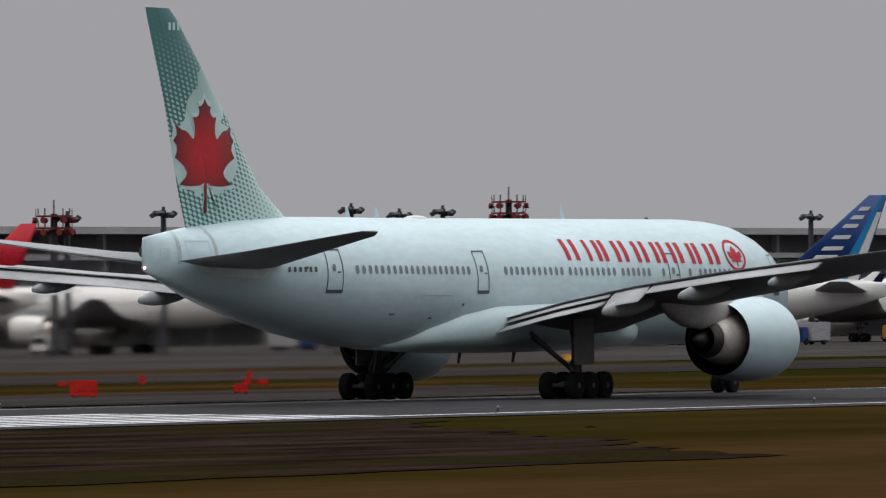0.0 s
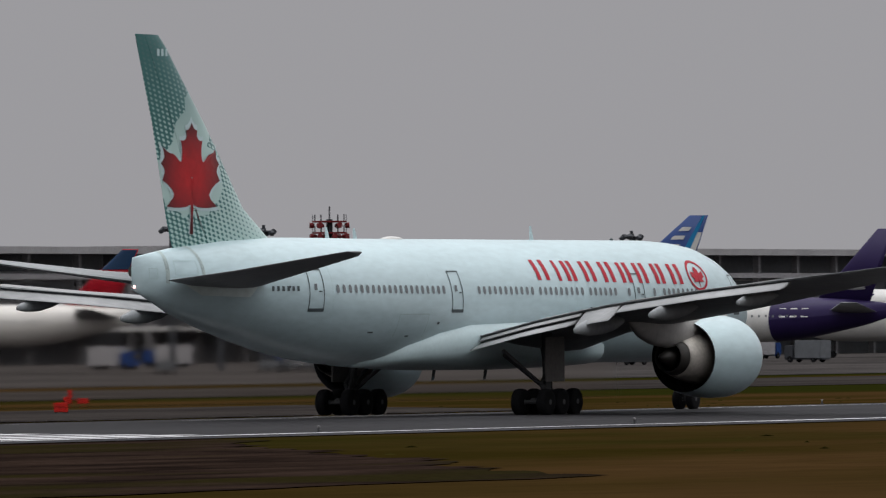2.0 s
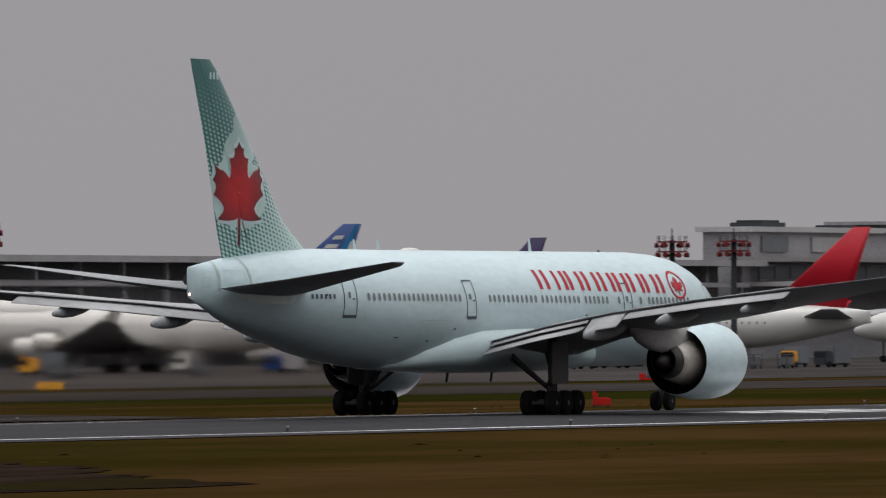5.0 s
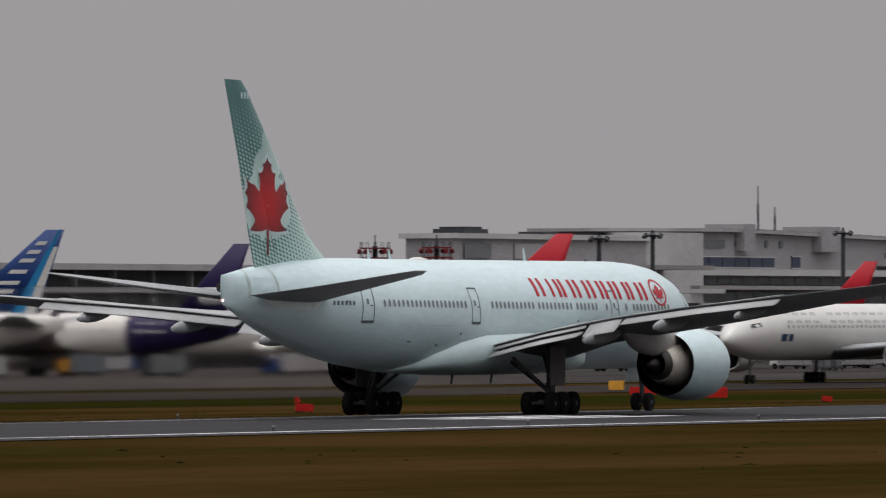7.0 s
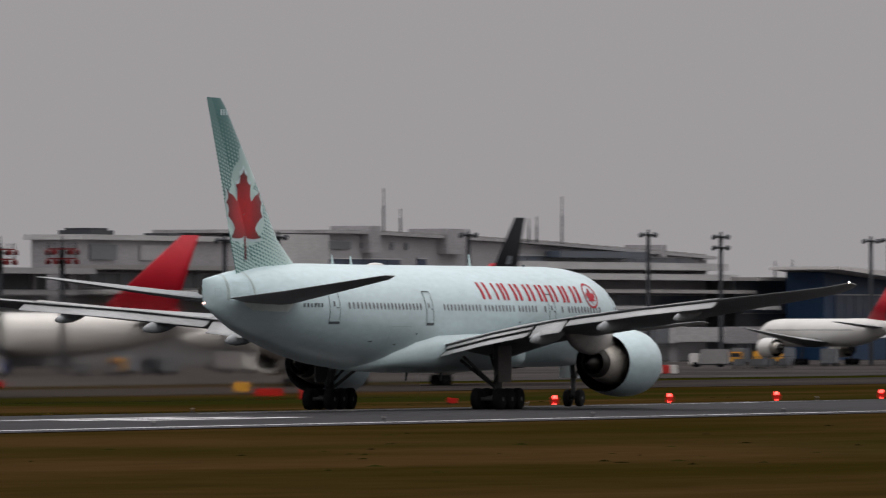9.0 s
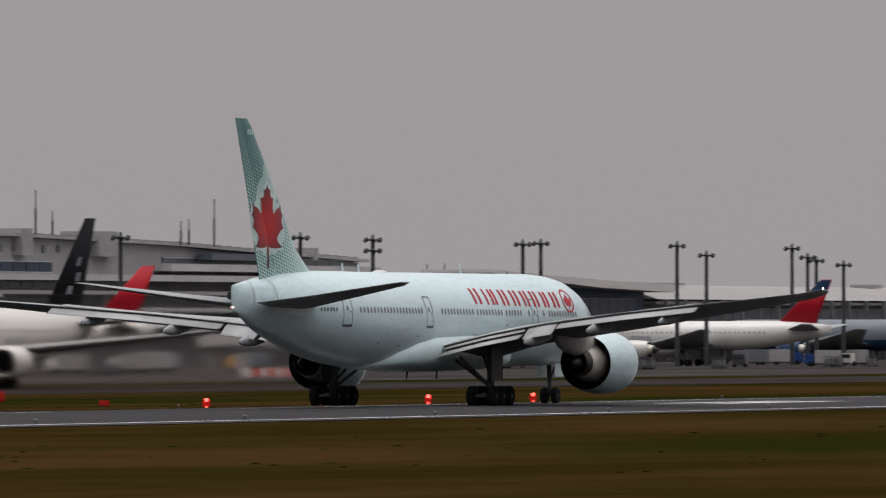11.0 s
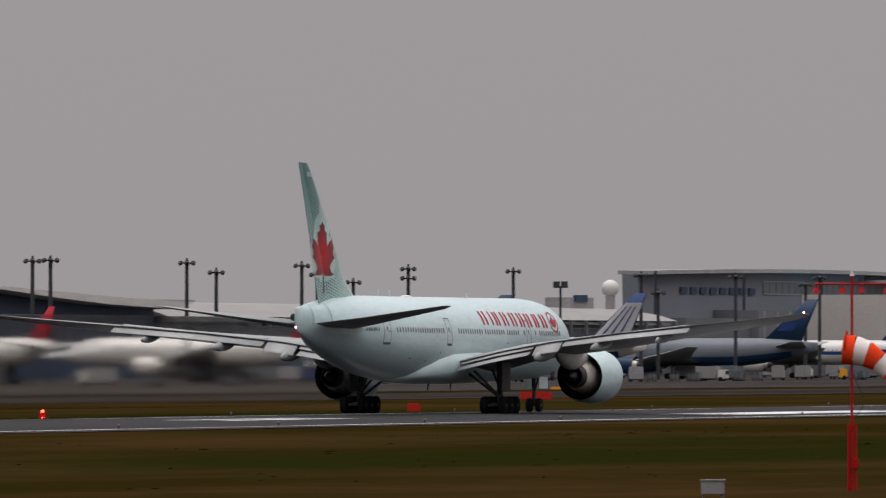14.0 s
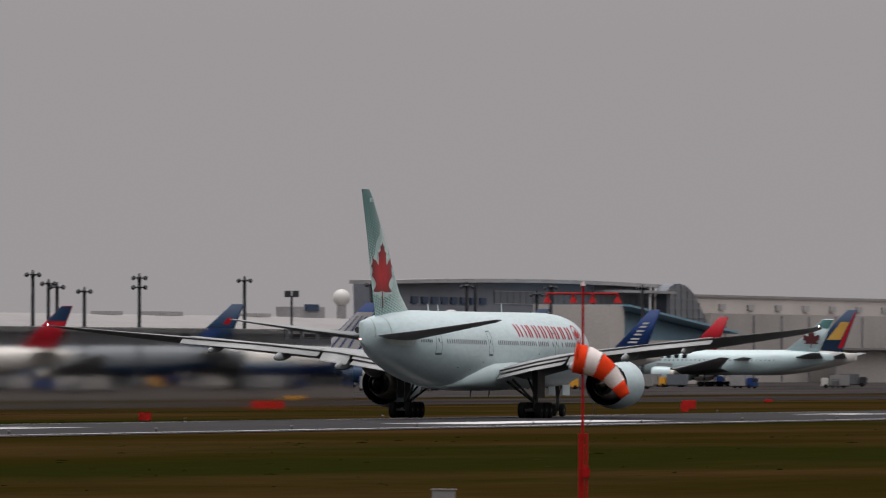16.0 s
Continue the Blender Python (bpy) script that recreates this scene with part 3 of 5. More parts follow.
    for s in (-1, 1):
        part("fin_number", boxes(*[((-28.95 + 0.38 * i, s * 0.15, 17.4), (0.2, 0.05, 0.34)) for i in range(3)]), MINT_FAIRING, fin, "pale number bars")
    # tail cone bands and lamp
    for x, w in ((-26.6, 0.2), (-28.85, 0.24)):
        zc, ry, rz = body_at(x)
        zd, qy, qz = body_at(x - w)
        rr = [[Vector((xx, (a + 0.015) * math.cos(math.pi * i / 24 - 0.2), c + (b + 0.015) * math.sin(math.pi * i / 24 - 0.2))) for i in range(28)] for xx, c, a, b in ((x, zc, ry, rz), (x - w, zd, qy, qz))]
        bm = bmesh.new()
        va, vb = ([bm.verts.new(p) for p in r] for r in rr)
        for i in range(27):
            bm.faces.new((va[i], va[i + 1], vb[i + 1], vb[i]))
        part("soot_band", bm, SOOT, plane, "grey sooty band", smooth=True)
    part("exhaust_outlet", tube(bmesh.new(), (-30.4, 0.2, 7.1), (-30.75, 0.34, 7.1), 0.28, 0.25, 16), HOT, plane, "heat-stained outlet")
    bm = bmesh.new()
    bmesh.ops.create_uvsphere(bm, u_segments=10, v_segments=6, radius=0.085, matrix=Matrix.Translation((-31.15, 0, 6.38)))
    part("tail_light", bm, mat("lamp_pink", (1.0, 0.5, 0.45), glow=8), plane, "lit tail light")
    # doors, windows, markings on both sides
    slope = lambda x: -0.006 * x
    for s in (-1, 1):
        for x, w in ((-18.35, 1.3), (-4.75, 1.15), (14.75, 1.1), (26.6, 1.0)):
            z0, z1 = 5.13 + slope(x), 7.1 + slope(x)
            bm = bmesh.new()
            t = 0.07
            for a, b, c, d in ((x - w / 2, x - w / 2 + t, z0, z1), (x + w / 2 - t, x + w / 2, z0, z1), (x - w / 2, x + w / 2, z1 - t, z1), (x - w / 2, x + w / 2, z0, z0 + t)):
                skin_quad(bm, ((a, c), (b, c), (b, d), (a, d)), s)
            door = part("door", bm, SEAM, plane, "dark-edged cabin door")
            bm = bmesh.new()
            skin_quad(bm, ((x - 0.22, z0 + 0.95), (x + 0.02, z0 + 0.95), (x + 0.02, z0 + 1.25), (x - 0.22, z0 + 1.25)), s, 0.03)
            part("door_window", bm, WINDOW_GREY, door)
            part("door_sill", skin_quad(bmesh.new(), ((x - w / 2, z0 - 0.09), (x + w / 2, z0 - 0.09), (x + w / 2, z0 + 0.07), (x - w / 2, z0 + 0.07)), s, 0.028), SEAM, door, "dark scuffed sill")
            bm = bmesh.new()
            skin_quad(bm, ((x + 0.14, z0 + 0.85), (x + 0.4, z0 + 0.85), (x + 0.4, z0 + 0.92), (x + 0.14, z0 + 0.92)), s, 0.03)
            part("door_handle", bm, SEAM, door)
        bm = bmesh.new()
        for i in range(12):
            a = 2 * math.pi * i / 12
            z = 6.15 + 0.21 * math.copysign(abs(math.sin(a)) ** 0.8, math.sin(a))
            bm.verts.new((0.145 * math.copysign(abs(math.cos(a)) ** 0.8, math.cos(a)), s * (skin_y(0, z) + 0.02), z))
        bm.faces.new(bm.verts[:])
        pane = mesh_of(bm, "cabin_window", WINDOW_GREY)
        for x0, x1 in ((-16.5, -6.1), (-2.45, 3.15), (4.0, 8.5), (9.4, 12.1), (13.6, 13.7), (16.4, 16.5), (17.5, 22.7)):
            k = max(1, round((x1 - x0) / 0.545) + 1) if x1 - x0 > 0.3 else 1
            for i in range(k):
                x = x0 + (x1 - x0) * (i / (k - 1) if k > 1 else 0)
                ob = new("cabin_window", pane)
                ob.parent = plane
                taper = skin_y(x, 6.15 + slope(x)) - skin_y(0, 6.15)
                ob.location = (x, s * taper, slope(x))
        # name in red bars, roundel, registration bars, cargo door
        for a, b in ((3.84, 5.75), (6.2, 6.72), (7.1, 8.6), (9.0, 10.75), (11.05, 12.8), (13.0, 14.6), (14.75, 16.4), (16.7, 18.2), (18.5, 20.2)):
            zt, zb = 7.68 - 0.014 * (a - 3.84), 6.66 - 0.014 * (a - 3.84)
            w = b - a
            for c, d in ((a + 0.08, a + 0.4),) if w < 0.8 else ((a + 0.1 * w, a + 0.1 * w + 0.38), (a + 0.78 * w - 0.38, a + 0.78 * w)):
                part("red_mark", skin_quad(bmesh.new(), ((c, zb), (d, zb), (d, zt), (c, zt)), s, 0.025), LETTER_RED, plane, "red airline marking bar")
        bm = bmesh.new()
        for i in range(28):
            a0, a1 = 2 * math.pi * i / 28, 2 * math.pi * (i + 1) / 28
            q = [(21.7 + r * 1.12 * math.cos(a), 6.9 + r * 0.78 * math.sin(a)) for r, a in ((0.84, a0), (1, a0), (1, a1), (0.84, a1))]
            skin_quad(bm, q, s, 0.025, 1, 1)
        part("roundel_ring", bm, LETTER_RED, plane)
        bm = bmesh.new()
        lf = [(21.7 + 0.72 * x, 6.97 + 0.4 * y) for x, y in leaf_outline()]
        cv = bm.verts.new((21.7, s * (skin_y(21.7, 6.9) + 0.04), 6.9))
        vs = [bm.verts.new((x, s * (skin_y(x, z) + 0.04), z)) for x, z in lf]
        for a, b in zip(vs, vs[1:] + vs[:1]):
            bm.faces.new((cv, a, b))
        part("roundel_leaf", bm, LETTER_RED, plane)
        for i in range(6):
            x = -22.0 + 0.4 * i
            part("registration_bar", skin_quad(bmesh.new(), ((x, 6.14), (x + 0.2, 6.14), (x + 0.2, 6.38), (x, 6.38)), s, 0.025, 2, 1), SEAM, plane, "dark registration bar")
        part("tailplane_plate", skin_quad(bmesh.new(), ((-26.8, 5.95), (-23.6, 5.85), (-22.9, 6.5), (-28.0, 6.5)), s, 0.03, 6, 8), mat("bare_plate", (0.6, 0.67, 0.65), 0.4, vary=0.3, scale=0.5, fine=3), plane, "scuffed bare tailplane plate")
        for x, z, w, hh in ((-13.2, 4.1, 0.5, 0.07), (-9.4, 3.9, 0.35, 0.08), (-6.6, 4.5, 0.22, 0.12), (-20.6, 6.28, 0.12, 0.12), (9.3, 5.2, 0.2, 0.1), (19.2, 5.0, 0.9, 0.06)):
            part("service_panel", skin_quad(bmesh.new(), ((x, z), (x + w, z), (x + w, z + hh), (x, z + hh)), s, 0.02, 1, 1), SEAM, plane, "small dark service panel")
        bm = bmesh.new()
        for a, b, c, d in ((-10.6, -7.6, 4.98, 5.03), (-10.6, -10.55, 3.9, 5.0), (-7.65, -7.6, 3.9, 5.0)):
            skin_quad(bm, ((a, c), (b, c), (b, d), (a, d)), s)
        part("cargo_door_seam", bm, mat("faint_seam", (0.33, 0.42, 0.42), 0.6), plane)
    for x in (24.2, 17.8, 7.9, -7.3, -16.9, -22.6):
        ring = []
        for xx in (x, x - 0.05):
            zc, ry, rz = body_at(xx)
            ring.append([Vector((xx, (ry + 0.006) * math.cos(2 * math.pi * i / 40), zc + (rz + 0.006) * math.sin(2 * math.pi * i / 40))) for i in range(40)])
        part("skin_seam", loft(bmesh.new(), ring, False), mat("skin_seam_mint", (0.39, 0.5, 0.51), 0.5), plane)
    for s in (-1, 1):
        for x0, x1, z0, z1 in ((-30.2, -29.6, 6.75, 7.25), (-28.5, -27.0, 6.9, 7.6)):
            bm = bmesh.new()
            for a, b, c, d in ((x0, x1, z0, z0 + 0.035), (x0, x1, z1 - 0.035, z1), (x0, x0 + 0.06, z0, z1), (x1 - 0.06, x1, z0, z1)):
                skin_quad(bm, ((a, c), (b, c), (b, d), (a, d)), s, 0.018, 2, 1)
            part("access_panel_seam", bm, mat("skin_seam_mint", (0.39, 0.5, 0.51), 0.5), plane)
    # cockpit glass
    for s in (-1, 1):
        for x0, x1, z0, z1 in ((27.6, 28.6, 6.1, 6.75), (28.7, 29.5, 5.95, 6.5)):
            bm = skin_quad(bmesh.new(), ((x0, z0), (x1, z0), (x1, z1 - 0.15), (x0, z1)), s, 0.02)
            part("cockpit_window", bm, GLASS_DARK, plane)
    # roof antennas
    for x, hgt in ((8.9, 0.75), (-9.5, 0.55), (-12.3, 0.6)):
        part("blade_antenna", foil(bmesh.new(), [((x + 0.25, 0, 8.6), (x - 0.2, 0, 8.6), 0.06, (0, 1, 0)), ((x - 0.05, 0, 8.65 + hgt), (x - 0.22, 0, 8.65 + hgt), 0.03, (0, 1, 0))]), MINT_FAIRING, plane)
    bm = bmesh.new()
    bmesh.ops.create_uvsphere(bm, u_segments=16, v_segments=8, radius=1, matrix=Matrix.Translation((-5.8, 0, 8.66)) @ Matrix.Diagonal((0.9, 0.42, 0.17, 1)))
    part("satcom_dome", bm, WHITE, plane, smooth=True)
    bm = bmesh.new()
    bmesh.ops.create_uvsphere(bm, u_segments=10, v_segments=6, radius=0.1, matrix=Matrix.Translation((17.6, 0, 8.72)))
    part("beacon", bm, SEAM, plane)
    for x in (-3.2, 2.2):
        part("drain_mast", foil(bmesh.new(), [((x + 0.25, -0.9, 2.4), (x - 0.1, -0.9, 2.4), 0.06, (0, 1, 0)), ((x, -0.9, 1.75), (x - 0.25, -0.9, 1.75), 0.04, (0, 1, 0))]), SEAM, plane)
    return plane, wheels, rudder


# ---------------------------------------------------------------- parked airliners


def airliner(name, at, turn, label, length, span, fin_top, radius, body, belly, tail, engine, engines=2, band=None, hump=False, winglet=None, tail_engine=False, group="", decor=None):
    """A parked airliner: nose along local x, origin on the ground under the tail end of the fuselage."""
    ob = thing(name, at, label, "airplane", group, turn)
    k, q = length / 62.75, radius / 3.1
    X = lambda x: (x + 31.0) * k
    z0 = 5.6 if radius < 3.3 else 6.0
    Z = lambda z: z0 + (z - 5.6) * q
    n = 28
    rings = [[Vector((X(x), ry * q * math.cos(2 * math.pi * i / n), Z(zc) + rz * q * math.sin(2 * math.pi * i / n))) for i in range(n)] for x, zc, ry, rz in BODY]
    part("fuselage", loft(bmesh.new(), rings), body, ob, smooth=True)
    if belly is not body:
        bm = bmesh.new()
        rr = []
        for x, zc, ry, rz in BODY[2:-4]:
            rr.append([Vector((X(x), (ry * q + 0.03) * math.cos(math.radians(a)), Z(zc) + (rz * q + 0.03) * math.sin(math.radians(a)))) for a in range(188, 353, 11)])
        rows = [[bm.verts.new(p) for p in r] for r in rr]
        for a, b in zip(rows, rows[1:]):
            for i in range(len(a) - 1):
                bm.faces.new((a[i], a[i + 1], b[i + 1], b[i]))
        part("belly_paint", bm, belly, ob, smooth=True)
    if hump:
        rr = []
        for x, w, hgt in ((25.5, 0.3, 0.1), (23.5, 1.9, 1.1), (20, 2.2, 1.6), (12, 2.2, 1.5), (7, 1.9, 0.9), (3, 0.6, 0.1)):
            rr.append([Vector((X(x), w * math.cos(math.pi * i / 8), Z(7.4) + (hgt + 0.9) * math.sin(math.pi * i / 8))) for i in range(9)])
        part("upper_deck", loft(bmesh.new(), rr), body, ob, smooth=True)
    wk = span / 65.0
    for s in (-1, 1):
        st = [((X(le), s * y * wk, Z(z - 0.3)), (X(te), s * y * wk, Z(z - 0.5)), th, (0, 0, 1)) for y, le, te, z, th in
              ((0.8, 11.4, -5.2, 3.7, 1.5), (10.5, 4.5, -5.6, 4.7, 0.9), (22.0, -4.0, -9.6, 6.0, 0.5), (31.8, -11.0, -13.3, 7.2, 0.15))]
        wing = part("wing", foil(bmesh.new(), st), WING_GREY, ob, smooth=True)
        if winglet:
            st = [((X(-11.0), s * 31.8 * wk, Z(6.8)), (X(-13.3), s * 31.8 * wk, Z(6.7)), 0.12, (0, 1, 0)), ((X(-14.2), s * 33.0 * wk, Z(9.3)), (X(-15.2), s * 33.0 * wk, Z(9.3)), 0.05, (0, 1, 0))]
            part("winglet", foil(bmesh.new(), st), winglet, wing)
        spots = ((10.5, 8.0),) if engines == 2 else ((11.0, 8.5), (20.0, 1.5))
        for y, x in spots:
            kk = 0.85 if engines == 2 else 0.62
            zz = Z(4.4 + 0.07 * y) - 2.2 * kk - 0.35
            nacelle(ob, s * y * wk, max(zz, 1.75), kk, engine, X(x) - 1)
            st = [((X(x) + 2.5, s * y * wk, zz + 3.0 * kk), (X(x) - 1.5, s * y * wk, zz + 2.8 * kk), 0.4, (0, 1, 0)), ((X(x) + 2.5, s * y * wk, zz + 1.7 * kk), (X(x) - 1, s * y * wk, zz + 1.4 * kk), 0.4, (0, 1, 0))]
            part("pylon", foil(bmesh.new(), st), WING_GREY, ob)
        st = [((X(-21.6), s * 1.0, Z(6.9)), (X(-29.0), s * 0.9, Z(6.7)), 0.7, (0, 0, 1)), ((X(-28.3), s * 10.6, Z(8.0)), (X(-30.8), s * 10.6, Z(8.0)), 0.16, (0, 0, 1))]
        part("tailplane", foil(bmesh.new(), st), WING_GREY, ob, smooth=True)
        leg = bmesh.new()
        tube(leg, (X(0), s * 5, 0.6), (X(0), s * 4.6, Z(4.0)), 0.2, n=8)
        part("main_gear_leg", leg, GEAR, ob)
        for ax in (-0.8, 0.8):
            for o in (-0.6, 0.6):
                wheel(ob, X(0) + ax, s * 5 + o, 0.6, 0.45)
        part("window_row", skin_row(X, Z, q, s), WINDOW_GREY, ob, "row of small cabin windows")
        part("cockpit_window", cockpit(X, Z, q, s), GLASS_DARK, ob)
    leg = bmesh.new()
    tube(leg, (X(25.9), 0, 0.5), (X(25.9), 0, Z(3.4)), 0.14, n=8)
    part("nose_gear_leg", leg, GEAR, ob)
    for o in (-0.35, 0.35):
        wheel(ob, X(25.9), o, 0.5, 0.35)
    lead = -16.0 if hump else -19.0
    st = [((X(lead), 0, Z(8.3)), (X(-27.4), 0, Z(7.7)), 0.9, (0, 1, 0)), ((X(-28.8), 0, fin_top), (X(-31.3), 0, fin_top), 0.25, (0, 1, 0))]
    fin = part("fin", foil(bmesh.new(), st), tail, ob, smooth=True)
    root, tip = (X(lead), X(-27.4), Z(8.1)), (X(-28.8), X(-31.3), fin_top)

    def fin_patch(nm, u0, u1, v0, v1, m, lab="", skew=0.0, lift=0.0):
        for s in (-1, 1):
            bm = bmesh.new()
            grid = []
            for j in range(4):
                v = v0 + (v1 - v0) * j / 3
                le, te = root[0] + (tip[0] - root[0]) * v, root[1] + (tip[1] - root[1]) * v
                row = []
                for i in range(9):
                    u = u0 + (u1 - u0) * i / 8 + skew * j / 3
                    row.append(bm.verts.new((le + (te - le) * u, s * (half_thickness(u, 0.9 + (0.25 - 0.9) * v) + 0.05 + lift), root[2] + (tip[2] - root[2]) * v)))
                grid.append(row)
            for a, b in zip(grid, grid[1:]):
                for i in range(8):
                    bm.faces.new((a[i], a[i + 1], b[i + 1], b[i]))
            part(nm, bm, m, fin, lab)

    if tail_engine:
        nacelle(ob, 0, Z(11.0), 0.6, engine, X(-27.0))
    if decor:
        decor(ob, fin, fin_patch, X, Z, q)
    return ob


def skin_row(X, Z, q, s):
    bm = bmesh.new()
    x = -17.0
    while x < 23:
        zc, ry, rz = body_at(x)
        z = Z(6.2)
        y = ry * q * math.sqrt(max(0.0, 1 - ((6.2 - zc) / rz) ** 2)) + 0.03
        box(bm, (X(x), s * y, z), (0.24, 0.03, 0.34))
        x += 1.1
    return bm


def cockpit(X, Z, q, s):
    bm = bmesh.new()
    rows = [[(27.4, 6.2), (29.0, 6.02)], [(27.4, 6.62), (28.7, 6.45)]]
    vs = [[bm.verts.new((X(x), s * (skin_y(x, z) * q + 0.04), Z(z))) for x, z in r] for r in rows]
    bm.faces.new((vs[0][0], vs[0][1], vs[1][1], vs[1][0]))
    return bm


# ---------------------------------------------------------------- ground
PROFILE = [(-3000, 0), (248, 0), (281, -0.6), (340, -1.1), (450, -1.3), (620, -1.5), (4200, -1.5)]


def ground_z(y):
    for (ya, za), (yb, zb) in zip(PROFILE, PROFILE[1:]):
        if y <= yb:
            return za + (zb - za) * (y - ya) / (yb - ya)
    return -1.5


def sheet(corners, lift, step=14.0):
    """A thin sheet that follows the ground's cross-fall; corners (x, y) of a four-sided patch, near side first."""
    bm = bmesh.new()
    (x0, y0), (x1, y1), (x2, y2), (x3, y3) = corners
    n = max(1, math.ceil(max(abs(y3 - y0), abs(y2 - y1)) / step))
    rows = []
    for j in range(n + 1):
        v = j / n
        a = (x0 + (x3 - x0) * v, y0 + (y3 - y0) * v)
        b = (x1 + (x2 - x1) * v, y1 + (y2 - y1) * v)
        rows.append([bm.verts.new((p[0], p[1], ground_z(p[1]) + lift)) for p in (a, b)])
    for a, b in zip(rows, rows[1:]):
        bm.faces.new((a[0], a[1], b[1], b[0]))
    return bm


def build_ground():
    bm = bmesh.new()
    rows = [[bm.verts.new((x, y, z)) for x in (-3000, 0, 1500, 4900)] for y, z in PROFILE]
    for a, b in zip(rows, rows[1:]):
        for i in range(3):
            bm.faces.new((a[i], a[i + 1], b[i + 1], b[i]))
    solid("ground", bm, GRASS, "dry mown airfield grass in brown and olive streaks", "ground", "structure")
    # bare soil with a frayed edge against the grass
    bm, fray = bmesh.new(), random.Random(21)
    rows = []
    for j in range(63):
        y = 147 + j
        edge = 285 + 87 * j / 62 + 7 * noise.noise((0.11 * y, 3.1, 0)) + 3 * noise.noise((0.6 * y, 7.7, 0)) + fray.uniform(-1.2, 1.2)
        row = []
        for i in range(41):
            x = 150 + (edge - 150) * i / 40
            dip = 3.5 * noise.noise((0.045 * x, 1.3, 0)) + 1.5 * noise.noise((0.3 * x, 9.1, 0))
            yy = y + (dip if j == 0 else 0.25 * dip if j == 62 else 0.0)
            row.append(bm.verts.new((x, yy, ground_z(yy) + 0.03)))
        rows.append(row)
    for a, b in zip(rows, rows[1:]):
        for i in range(40):
            bm.faces.new((a[i], a[i + 1], b[i + 1], b[i]))
    solid("ground_soil", bm, SOIL, "bare dark brown soil beside the runway", "ground", "structure")
    solid("runway", sheet(((-600, 210.5), (3600, 210.5), (3600, 284), (-600, 284)), 0.04), ASPHALT, "dark grey asphalt runway", "runway", "structure")
    solid("road_taxiway", sheet(((-600, 402), (3600, 402), (3600, 462), (-600, 462)), 0.04), TAXI, "grey brown concrete taxiway", "taxiway", "structure")
    solid("road_entry", sheet(((300, 290), (560, 290), (640, 352), (300, 352)), 0.045), TAXI, "concrete entry taxiway", "taxiway", "structure")
    solid("pavement_apron", sheet(((-600, 486), (3900, 486), (3900, 1300), (-600, 1300)), 0.04, 60), APRON, "pale grey concrete apron", "apron", "structure")

    def paint(x0, x1, y, w):
        solid("runway_marking", sheet(((x0, y - w / 2), (x1, y - w / 2), (x1, y + w / 2), (x0, y + w / 2)), 0.055, 3), PAINT, "worn white runway marking", "marking", "structure")

    paint(-600, 3600, 214.6, 0.9)
    paint(-600, 3600, 280.6, 0.9)
    for i in range(6):  # threshold stripes, both halves
        paint(330, 385 + 1.2 * i, 217.2 + 3.1 * i, 1.7)
        paint(385, 432 + 1.2 * i, 252.5 + 3.1 * i, 1.7)
    for x in range(440, 2000, 60):
        paint(x, x + 30, 248.2, 0.9)
    for x, ln, ys in ((513, 23, (231.5, 235.0, 238.5)), (671, 26, (234.5, 238.0)), (752, 54, (226.0,)), (905, 24, (234.5, 238.0)), (1055, 24, (238.0,))):
        for y in ys:
            w = 1.9 if ln < 50 else 7.5
            paint(x, x + ln, y, w)
            paint(x, x + ln, 496.4 - y, w)


build_ground()

# ---------------------------------------------------------------- terminal buildings behind the apron
BASE = -1.5


def prism(bm, outline, y0, y1):
    """Extrudes an outline in (x, z) from y0 to y1."""
    a = [bm.verts.new((x, y0, z)) for x, z in outline]
    b = [bm.verts.new((x, y1, z)) for x, z in outline]
    bm.faces.new(a)
    bm.faces.new(b)
    for i in range(len(a)):
        j = (i + 1) % len(a)
        bm.faces.new((a[i], a[j], b[j], b[i]))
    return bm


def building(name, label, at=(0, 0, 0)):
    return thing(name, at, label, "building")


def span_box(x0, x1, y0, y1, z0, z1):
    return box(bmesh.new(), ((x0 + x1) / 2, (y0 + y1) / 2, (z0 + z1) / 2), (x1 - x0, y1 - y0, z1 - z0))


def window_strip(parent, x0, x1, y, z0, z1, n, material=None):
    """A row of separate panes set in a frame that stands a little proud."""
    frame_bm = bmesh.new()
    box(frame_bm, ((x0 + x1) / 2, y - 0.1, z1 + 0.1), (x1 - x0 + 0.4, 0.3, 0.2))
    box(frame_bm, ((x0 + x1) / 2, y - 0.1, z0 - 0.1), (x1 - x0 + 0.4, 0.3, 0.2))
    fr = part("window_frame", frame_bm, CONCRETE_L, parent)
    w = (x1 - x0) / n
    for i in range(n):
        part("pane", box(bmesh.new(), (x0 + w * (i + 0.5), y - 0.06, (z0 + z1) / 2), (w - 0.35, 0.1, z1 - z0)), material or FACADE_GLASS, fr)


